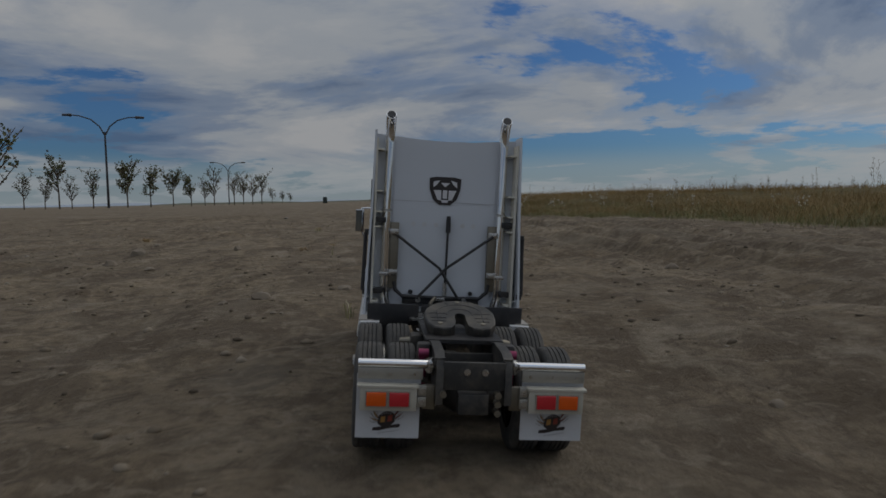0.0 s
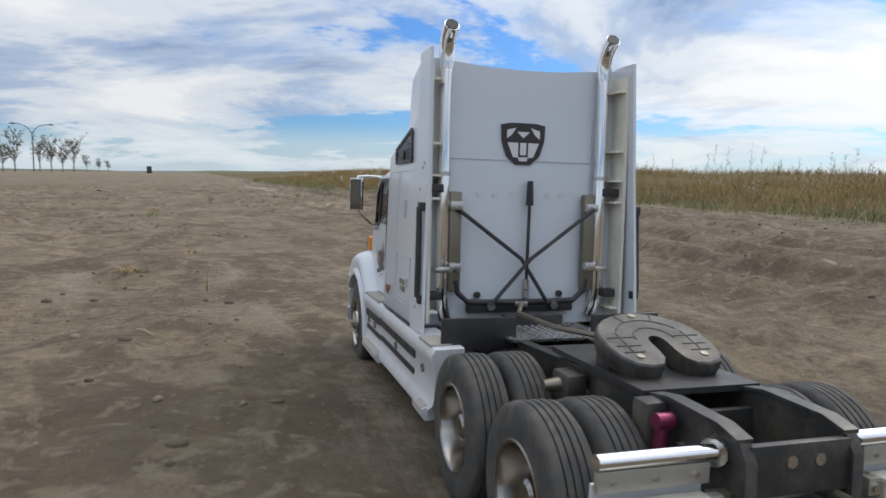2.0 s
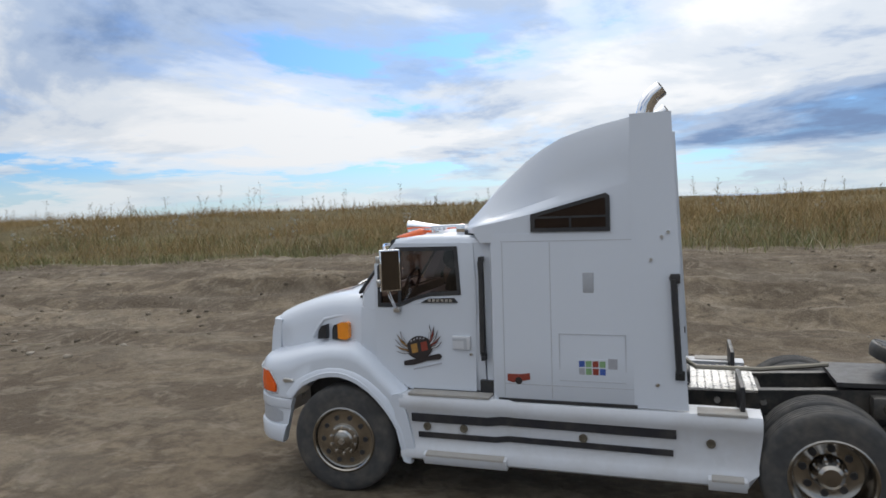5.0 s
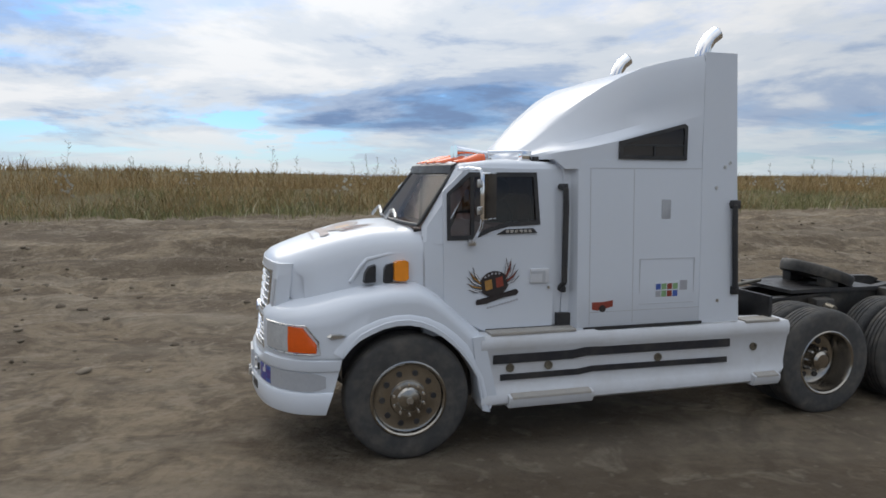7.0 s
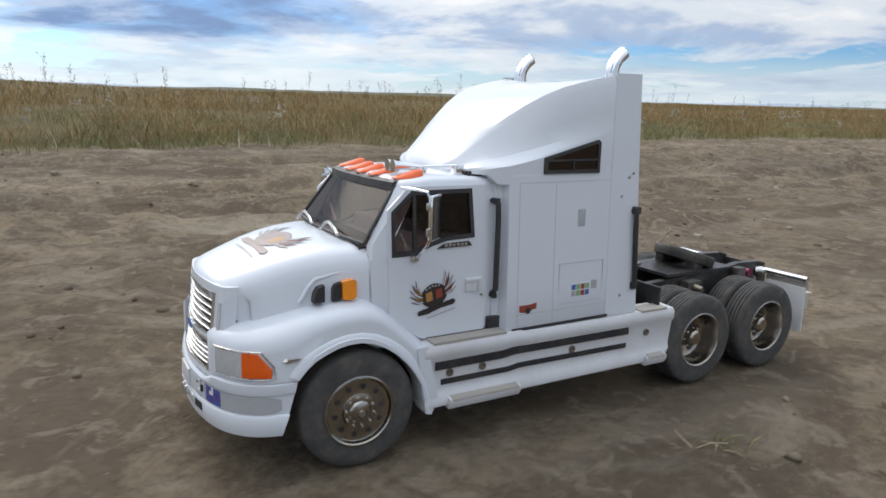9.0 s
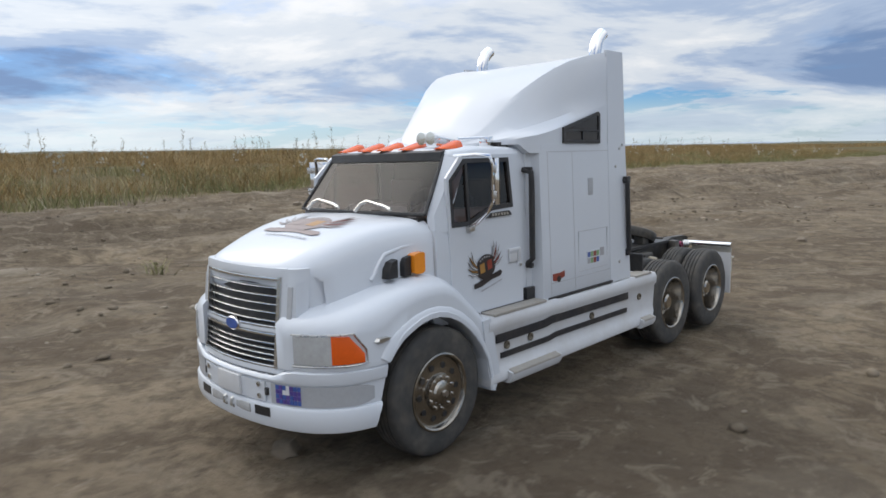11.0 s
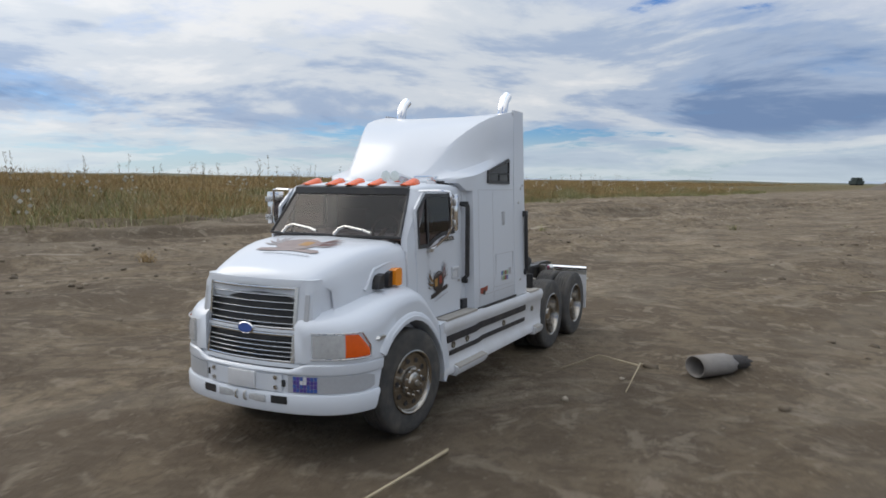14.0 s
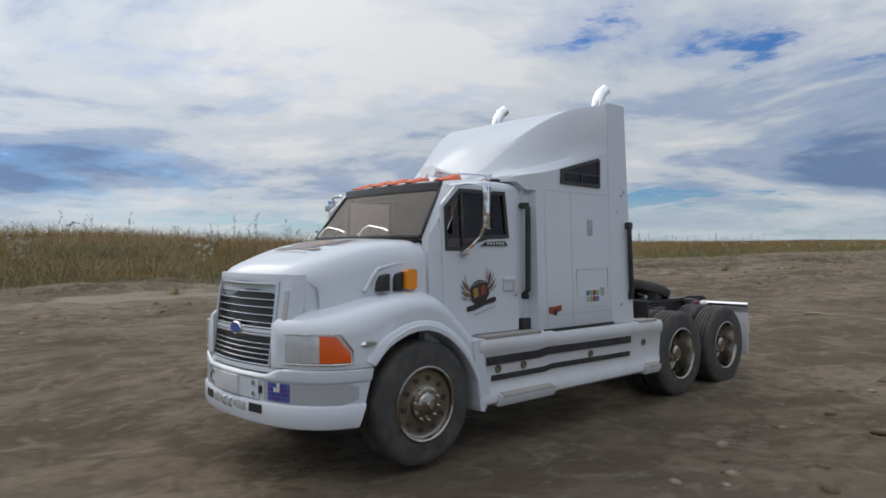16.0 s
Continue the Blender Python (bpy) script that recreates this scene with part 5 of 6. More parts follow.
    part("windscreen_seal", tube(rim, 1.3, 6), BLACK, cab)
    part("sun_visor", loft([[shield(i / 12, 1)[0], shield(i / 12, 1)[1] + d, shield(i / 12, 1)[2] + h] for d, h in ((0, -1), (3.2, -3.4), (2.4, 2.2), (-2, 3.6))] for i in range(13)), BLACK, cab)
    for s, x0, x1 in ((1, 8, 44), (1, -46, -10)):
        pts = [(x1, -2, 153.5), (x1 - 3, -5, 158.5), (x1 - 8, -6.5, 160.5), (x0 + 8, -4, 158), (x0, -2.5, 156)]
        part("wiper", tube([(x, y + 2.5, z) for x, y, z in pts], 1.2, 8), STEEL, cab)
    # inside of the cab
    inside = part("dashboard", box(-66, 66, -34, -18, 128, 150, bevel=2), INTERIOR, cab)
    part("steering_wheel", add_tube(bmesh.new(), [(-33 + 13 * math.cos(a), -42 - 4 * math.sin(a), 157 + 11 * math.sin(a)) for a in [2 * math.pi * k / 20 for k in range(21)]], 1.3, 6), INTERIOR, cab)
    part("steering_column", tube([(-33, -42, 157), (-33, -30, 148)], 2, 8), INTERIOR, cab)
    for x in (-34, 34):
        part("seat", box(x - 16, x + 16, -98, -88, 120, 172, bevel=3), INTERIOR, cab)
    part("back_lining", box(-66, 66, -113, -108, 80, 193), INTERIOR, cab)
    part("cab_floor", box(-66, 66, -110, -20, 96, 100), INTERIOR, cab)
    bm = bmesh.new()
    bmesh.ops.create_icosphere(bm, subdivisions=2, radius=9 * MM, matrix=Matrix.Translation(Vector((-34, -78, 176)) * MM))
    add_loft(bm, [[(-34 + w * math.cos(a), -80 + d * math.sin(a), z) for a in [2 * math.pi * k / 14 for k in range(14)]] for z, w, d in ((120, 13, 9), (142, 14, 10), (158, 15, 8), (164, 8, 6), (168, 4, 4))])
    part("driver_doll", bm, DOLL, cab, "dark plain figurine at the wheel")
    # roof lamps, horns and rail
    for x, y in ((-52, -49), (-22, -44), (0, -43), (22, -44), (52, -49)):
        rr = []
        for k in range(7):
            t = k / 6
            w, h = 6.5 * math.sin(math.pi * min(0.93, 0.16 + 0.62 * t)), 1 + 6.4 * t * (1.0 if t < 0.9 else 0.8)
            rr.append([(x + w * math.cos(a), y + 10 - 22 * t, 194.2 + max(0, math.sin(a)) * h) for a in [math.pi * i / 8 for i in range(9)]])
        part("roof_lamp", loft(rr), ORANGE, truck, "orange teardrop roof lamp")
    for x in (-32, -41):
        part("air_horn", tube([(x, -72, 200), (x, -60, 201), (x, -50, 202), (x, -46, 202), (x, -44, 202)], 1.6, 12, ends=4.6), CHROME, truck, "chrome trumpet horn")
    part("horn_stand", box(-44, -29, -70, -62, 195, 200, bevel=0.6), CHROME, truck)
    part("roof_rail", tube([(-47, -66, 197), (-47, -66, 201.5), (-52, -90, 202), (-52, -90, 197)], 1.2, 8), CHROME, truck)
    part("roof_rail", box(-56, -48, -95, -88, 195.5, 203, bevel=0.8), CHROME, truck)
    # added black plate in place of the shade between cab roof and fairing
    part("gap_shadow_plate", box(-60, 60, -112, -96, 195, 198.5), BLACK, truck)
    # wing mirrors on bent tube arms
    for s in SIDES:
        q = Matrix.Rotation(radians(s * 52), 3, "Z")
        m = part("wing_mirror", box(s * 95 - 7.5, s * 95 + 7.5, -51.2, -48.4, 157.5, 187.5, bevel=0.7, turn=q), CHROME, truck, "chrome wing mirror")
        part("mirror_glass", mirror_pane(s, q), MIRROR, m, "mirror glass, coloured dark like the ground it reflects")
        part("mirror_clamp", box(s * 95 - 8, s * 95 + 8, -48.6, -46.6, 178, 183, bevel=0.5, turn=q), STEEL, m)
        part("mirror_clamp", box(s * 95 - 8, s * 95 + 8, -48.6, -46.6, 161, 166, bevel=0.5, turn=q), STEEL, m)
        part("mirror_arm", tube([(s * 68, -38, 189.5), (s * 84, -41, 190), (s * 93, -45, 189), (s * 94, -46.5, 184), (s * 94, -46.5, 160), (s * 90, -47, 153), (s * 80, -46, 144), (s * 73, -45, 141)], 1.15, 8), CHROME, m)
        part("mirror_foot", box(s * 72, s * 77, -48, -43, 139, 143, bevel=0.6), STEEL, m)


build_cab()


def build_sleeper():
    def wall(z):
        return curve([(77, 83), (130, 81.5), (190, 79.5), (272, 78)], z)

    # lower body: outline from above, lofted upwards
    rings = []
    for z in (77.5, 80, 110, 150, 190, 196):
        w = wall(z) - (1.2 if z < 79 else 0)
        rings.append([(-60, -110, z), (-71, -113, z), (-72.5, -118, z), (-w + 1.5, -120.5, z), (-w, -124, z), (-w, -219.5, z), (w, -219.5, z), (w, -124, z), (w - 1.5, -120.5, z), (72.5, -118, z), (71, -113, z), (60, -110, z)])
    slp = part("sleeper", loft(rings), WHITE, truck, "white sleeper box with panel seams", 30)
    # roof fairing with a recessed upper side over a sloping ledge
    side = [(-228, 271.5), (-216, 270.5), (-193, 266.5), (-171, 260.5), (-151, 251.5), (-140, 243.5), (-128, 235), (-118, 227), (-111, 220), (-103, 212.5), (-97, 207.5), (-92, 203.8), (-89, 200.5), (-87, 198)]
    crest = [(-228, 79), (-190, 76.5), (-171, 73), (-150, 65), (-130, 55), (-118, 50), (-111, 47), (-103, 44.5), (-94, 40), (-90, 33), (-87, 20)]
    mid = [(-228, 265), (-205, 266), (-184, 264), (-155, 256), (-140, 249), (-130, 243.5), (-118, 235), (-106, 225), (-96, 214.5), (-92, 209), (-89, 203.5), (-87, 199)]
    ledge = [(-228, 234), (-213, 229.5), (-180, 220), (-151, 212), (-125, 206.5), (-108, 204), (-95, 200), (-80, 197)]
    wfair = [(-228, 79), (-128, 79), (-118, 78), (-110, 74.5), (-104, 69), (-98, 59), (-94, 50), (-90, 39), (-87, 26)]
    rings = []
    for y in (-219, -216, -213, -200, -186, -171, -158, -145, -132, -120, -112, -106, -101, -97, -94, -91.5, -89.5, -88, -87):
        zs, zm, zl, w = curve(side, y), curve(mid, y), curve(ledge, y), curve(wfair, y)
        ins = max(curve([(-222, 0.0), (-205, 2.0), (-150, 5.0), (-80, 3.0)], y), w - curve(crest, y))
        zl = min(zl, zs - 2)
        base = 190 if y < -111 else 196.5
        rings.append(mirrored([(-w, y, base), (-w, y, zl - 2.5), (-w + ins * 0.10, y, zl - 0.6), (-w + ins * 0.58, y, lerp(zl, zs, 0.10)), (-w + ins * 0.80, y, lerp(zl, zs, 0.36)), (-w + ins * 0.95, y, lerp(zl, zs, 0.86)), (-w + ins + 2.0, y, zs), ((ins - w) * 0.72, y, lerp(zs, zm, 0.3)), ((ins - w) * 0.38, y, lerp(zs, zm, 0.75)), (0, y, zm + 0.5)]))
    part("roof_fairing", loft(rings), WHITE, truck, "white swept roof fairing", 28)
    # side extenders behind the sleeper
    for s in SIDES:
        rear = lambda z: lerp(-251, -243, (z - 79) / 193.5)
        ring = lambda d0, d1: [[(s * (wall(z) - d0), y, z) for y in (-217, rear(z))] + [(s * (wall(z) - d1), y, z) for y in (rear(z), -217)] for z in (79, 120, 190, 240, 268, 272.5)]
        fin = part("side_extender", loft(ring(-0.3, 2.0)), WHITE, truck, "thin white side fairing")
        part("fin_lining", box(s * 74.2, s * 76.6, -239, -219, 84, 264), CREAM, fin)
        for z in (90, 170, 186, 208, 252):
            part("fin_rib", box(s * 68, s * 76.4, -237, -219, z, z + 1.6), CREAM, fin)
        for z in (99, 175):
            part("fin_clip", box(s * 64, s * 74, -234, -226, z, z + 6, bevel=0.6), BLACK, fin)
        part("grab_handle", tube([(s * 80, -242, 165), (s * 84, -243, 164), (s * 84, -243.5, 150), (s * 85, -245.5, 104), (s * 81, -245.5, 102)], 2.1, 8), BLACK, fin)
        for z in (165, 102):
            part("handle_foot", box(s * 80, s * 85, (-247 if z > 150 else -249), (-241 if z > 150 else -243), z - 3, z + 3, bevel=0.5), BLACK, fin)
        part("bolt", tube([(s * 79, -236, 192), (s * 80.5, -236, 192)], 1.3, 8), STEEL, fin)
        # handle in the gap behind the door
        part("grab_handle", tube([(s * 70, -111, 178), (s * 77, -112, 176), (s * 77, -112.5, 165), (s * 77.5, -112, 112), (s * 72, -111, 107)], 2.2, 8), BLACK, truck, "long black grab handle")
        for z in (178, 107):
            part("handle_foot", box(s * 71, s * 77.6, -113.5, -110.5, z - 2, z + 2, bevel=0.5), BLACK, truck)
        # seams, hatch and side window
        bm = bmesh.new()
        for y in (-129, -162.5, -222.5):
            for z0, z1 in ((82, 130), (130, 190)):
                add_loft(bm, [[(s * (wall(z) + d), y + e, z) for d, e in ((-1, -0.25), (0.12, -0.25), (0.12, 0.25), (-1, 0.25))] for z in (z0, z1)])
        for y0, y1, z in ((-228, -128, 190.6), (-222, -129, 91)):
            add_box(bm, s * (wall(z) - 1), s * (wall(z) + 0.15), y0, y1, z - 0.25, z + 0.25)
        part("panel_seams", bm, SEAM, slp)
        bm = bmesh.new()
        for a, b in (((-168, 127), (-168, 95)), ((-212, 127), (-212, 95)), ((-168, 127), (-212, 127)), ((-168, 95), (-212, 95))):
            w = wall((a[1] + b[1]) / 2)
            add_box(bm, s * (w - 1), s * (w + 0.25), min(a[0], b[0]) - 0.2, max(a[0], b[0]) + 0.2, min(a[1], b[1]) - 0.2, max(a[1], b[1]) + 0.2)
        part("hatch_outline", bm, SEAM, slp)
        part("hatch_latch", box(s * 79, s * (wall(162) + 0.5), -192, -184.5, 155, 169, bevel=0.8), GREY_BAND, slp)
        for y, z in ((-229, 177), (-232, 95), (-240, 195)):
            part("bolt", tube([(s * 78, y, z), (s * (wall(z) + 0.9), y, z)], 1.25, 8), STEEL, slp)
        outer = [(-150, 197), (-150, 209), (-201, 222), (-203.5, 220), (-203.5, 196.5)]
        inner = [(-153, 199.6), (-153, 207.2), (-199.6, 219), (-200.8, 218), (-200.8, 199.4)]
        win = part("sleeper_window", add_frame(bmesh.new(), outer, inner, s * 77, s * 80.6), BLACK, slp, "small wedge window in a black seal")
        bm = bmesh.new()
        bm.faces.new([bm.verts.new(Vector((s * 80.0, y, z)) * MM) for y, z in outer])
        part("window_pane", bm, GLASS, win)
        part("window_back", plate(inner, s * 78.9, s * 79.3), INTERIOR, win)
        part("glazing_bar", box(s * 79.8, s * 80.7, -201, -153, 206, 207.4), BLACK, win)
        part("glazing_bar", box(s * 79.8, s * 80.7, -178, -176.6, 199, 206.4), BLACK, win)
        # small stickers as plain shapes
        w = wall(96)
        st = part("red_sticker", plate([(-131, 98), (-131, 93), (-135, 92), (-147, 94.5), (-147, 99), (-140, 98)], s * (w - 1), s * (w + 0.3)), DECAL_RED, slp, "small red sticker")
        part("sticker_dot", add_lathe(bmesh.new(), [(0, 0.01), (0, 2.6), (s * 0.5, 2.6), (s * 0.5, 0.01)], 14, (s * w, -139, 93.4)), DECAL_DARK, st)
        rng = random.Random(9)
        w = wall(104)
        st = part("sticker_sheet", plate([(-180, 98.4), (-180, 110), (-207, 110.6), (-207, 98.2)], s * (w - 1), s * (w + 0.15)), WHITE, slp, "sheet of small coloured stickers")
        for i in range(4):
            for j in range(2):
                y, z = -181 - i * 4.6, 99.6 + j * 5.2
                part("sticker_square", plate([(y, z), (y, z + 4.4 - j * 0.3), (y - 3.9, z + 4.4), (y - 3.9, z + 0.2 * j)], s * (w - 1), s * (w + 0.3)), rng.choice((DECAL_BLUE, DECAL_RED, DECAL_GREEN, DECAL_GREY, DECAL_BLUE)), st)
        part("sticker_square", plate([(-200.5, 104), (-200.5, 111), (-206.5, 111), (-206.5, 104)], s * (w - 1), s * (w + 0.3)), DECAL_GREY, st)
    # back wall with its upper part leaning in, and what is fixed to it
    back = part("back_panel", loft([[(-56, y, z), (56, y, z), (56, y + 8, z), (-56, y + 8, z)] for y, z in ((-220, 92), (-220, 200), (-219.5, 228))]), WHITE, truck, "white back wall with moulded dimples")
    part("back_upper", loft([[(-x, y, z), (x, y, z), (x, y + 6, z), (-x, y + 6, z)] for x, y, z in ((57, -218.5, 228), (58, -217.4, 262))]), WHITE_DUSTY, truck)
    part("back_seam", box(-56, 56, -220.4, -219, 199.6, 200.2), SEAM, back)
    for x in (-33, -21, -8, 8, 21, 33):
        part("dimple", add_tube(bmesh.new(), [(x, -219, 175), (x, -220.4, 175)], 2.6, 14), SEAM if abs(x) > 90 else WHITE_DUSTY, back)
    for x in (-33, 33):
        part("stud", tube([(x, -219, 100.5), (x, -222.6, 100.5)], 2.4, 12), BLACK, back)
    sh = [(-17.5, 226), (-10, 227.5), (10, 227.5), (17.5, 226), (16.8, 214), (13, 203), (6, 197), (-6, 197), (-13, 203), (-16.8, 214)]
    bm = bmesh.new()
    add_loft(bm, [[(x, y, z) for x, z in sh] for y in (-219.9, -221)])
    e = part("shield_emblem", bm, DECAL_DARK, back, "plain dark shield decal with pale shapes")
    for pts in ([(-13, 222), (-6, 224), (-9, 219), (-13, 216)], [(13, 222), (6, 224), (9, 219), (13, 216)], [(-5, 221), (5, 221), (0, 216.5)], [(-12.5, 213), (-4, 213), (-4, 202), (-8, 202.5)], [(12.5, 213), (4, 213), (4, 202), (8, 202.5)], [(-2.4, 213), (2.4, 213), (2.4, 204), (-2.4, 204)], [(-4, 202.5), (4, 202.5), (3, 199.5), (-3, 199.5)]):
        bm = bmesh.new()
        add_loft(bm, [[(x, y, z) for x, z in pts] for y in (-220.5, -221.3)])
        part("emblem_piece", bm, DECAL_LIGHT, e)
    # exhaust stacks with angled tips, guards and their cross braces
    for s in SIDES:
        x = s * 62
        ex = part("exhaust_pipe", tube([(s * 58, -222, 84), (s * 61, -224, 92), (x, -225, 102), (x, -225, 180), (x, -225, 188)], 5.0, 18), CHROME, truck, "chrome exhaust stack with a curved tip")
        part("stack_pipe", tube([(x, -225, 188), (x, -225, 270)], 4.6, 18), CHROME, ex)
        part("stack_collar", tube([(x, -225, 187), (x, -225, 190)], 5.4, 18), STEEL, ex)
        pts = [(x, -225, 262), (x, -225.3, 272), (x, -227, 279), (x, -231, 285), (x, -237, 289.5)]
        part("stack_tip", tube(pts, 5.4, 18), CHROME, ex)
        part("stack_mouth", tube([(x, -237, 289.5), (x, -237.6, 289.9)], 4.6, 18), BLACK, ex)
        part("stack_guard", box(s * 48.5, s * 57.5, -228, -222, 104, 176, bevel=1.2), DULL, ex, "bronze heat guard")
        part("guard_tab", box(s * 49, s * 58, -232, -227, 163, 169, bevel=0.6), STEEL, ex)
        part("guard_tab", box(s * 49, s * 58, -232, -227, 119, 125, bevel=0.6), STEEL, ex)
        part("stack_clamp", box(s * 56, s * 68, -231, -219, 118, 122, bevel=0.8), STEEL, ex)
    part("brace_rod", tube([(-54, -230, 165), (-3, -231.5, 128), (19, -232, 95)], 1.5, 8), BLACK, truck)
    part("brace_rod", tube([(54, -233, 165), (3, -234.5, 128), (-27, -235, 95)], 1.5, 8), BLACK, truck)
    lev = part("lever", tube([(4, -225, 92), (4, -225, 112)], 2.4, 10), STEEL, truck, "upright black lever on a steel stem")
    part("lever_rod", tube([(4.2, -225, 110), (5, -225, 170)], 1.3, 8), BLACK, lev)
    part("lever_grip", tube([(5, -225, 167), (5, -225, 171), (5, -225, 181), (5, -225, 185)], 2.9, 10, ends=2.2), BLACK, lev)
    part("lower_frame", tube([(-52, -227, 112), (-50, -227, 103), (-42, -227, 96), (0, -227, 95), (42, -227, 96), (50, -227, 103), (52, -227, 112)], 2.2, 8), BLACK, truck)
    part("frame_plate", box(-42, 42, -227, -221, 88, 97, bevel=0.8), BLACK, truck)
    for x in (-25, 25):
        part("frame_bolt", tube([(x, -227, 93), (x, -231, 93)], 3, 10), STEEL, truck)
    part("bus_socket", box(-6, 4, -230, -226, 92, 96, bevel=0.5), STEEL, truck)


build_sleeper()


def build_skirts():
    for s in SIDES:
        sec = [(66, 33), (84, 31), (87, 33), (87.5, 37), (85.5, 41), (84.5, 46), (84.5, 67), (86.5, 70), (87, 76), (85, 79.5), (66, 80)]
        rings = []
        for y, dz in ((-49, 0), (-51, 0), (-90, 0), (-132, 0), (-136, -1.2), (-200, -1.4), (-262, -1.6), (-280, -1.8), (-292, -2.2)):
            rings.append([(s * x, y - (2.5 if (z > 60 and y < -285) else 0) + (6 if (z < 40 and y < -285) else 0), z + (dz if z > 60 else 0)) for x, z in sec])
        sk = part("side_skirt", loft(rings), WHITE_DUSTY, truck, "dusty white side skirt with black stripes", 40)
        for z0, z1, y0, y1 in ((60, 66, -58, -243), (48.5, 52.5, -63, -241)):
            part("stripe", loft([[(s * x, y, z + d) for x, z in ((84, z0), (85.6, z0), (85.6, z1), (84, z1))] for y, d in ((y0, 0), (y0 - 58, 0), (y0 - 68, 1.4), (y1, 0.4))]), STRIPE, sk)
        for y, z in ((-70, 56.8), (-98, 56.8), (-183, 56.5), (-264, 59)):
            part("round_cap", add_lathe(bmesh.new(), [(s * -1, 2.9), (s * 1.2, 2.9), (s * 1.2, 2.0), (s * 0.3, 1.6), (s * 0.3, 0.01)], 16, (s * 84.6, y, z)), DULL, sk)
        for y0, y1, x0, x1, z in ((-56, -118, 72, 86, 80.4), (-256, -286, 72, 86, 78.2)):
            part("step_tread", box(s * x0, s * x1, y1, y0, z - 1.2, z + 0.8, bevel=0.4), GREY_PAD, sk)
        for y0, y1 in ((-68, -130), (-262, -285)):
            low = part("lower_step", loft([[(s * x, y, z) for x, z in ((80, 30), (88.5, 30), (91, 34), (91, 37.5), (80, 41))] for y in (y0, y1)]), WHITE_DUSTY, sk)
            part("step_tread", loft([[(s * x, y, z) for x, z in ((84, 40.2), (91.3, 38), (91.5, 36.6), (84, 38))] for y in (y0 - 2, y1 + 2)]), GREY_PAD, low)
        part("skirt_front", plate([(-43, 79), (-51, 80), (-60, 40), (-56, 30), (-50.5, 29), (-47, 46)], s * 70, s * 86.5), WHITE, sk)
        part("wheel_guard", box(s * 30, s * 66, -58, -46, 34, 78), BLACK, sk)
        # black block and strips stand in for the shaded gaps above the skirt
        part("sill_gap_shade", box(s * 66, s * 74.6, -119.5, -108.5, 78, 90), BLACK, truck)
        part("sleeper_gap_shade", box(s * 76, s * 83.9, -219, -124.5, 78.6, 80.8), BLACK, truck)
        part("cab_gap_shade", box(s * 66, s * 74.6, -108, -56, 78.6, 81.6), BLACK, truck)
        part("sill_rail", box(s * 62, s * 77, -228, -44, 74, 79), BLACK, truck)


build_skirts()


REAR = 7   # the tail assembly sits this much forward


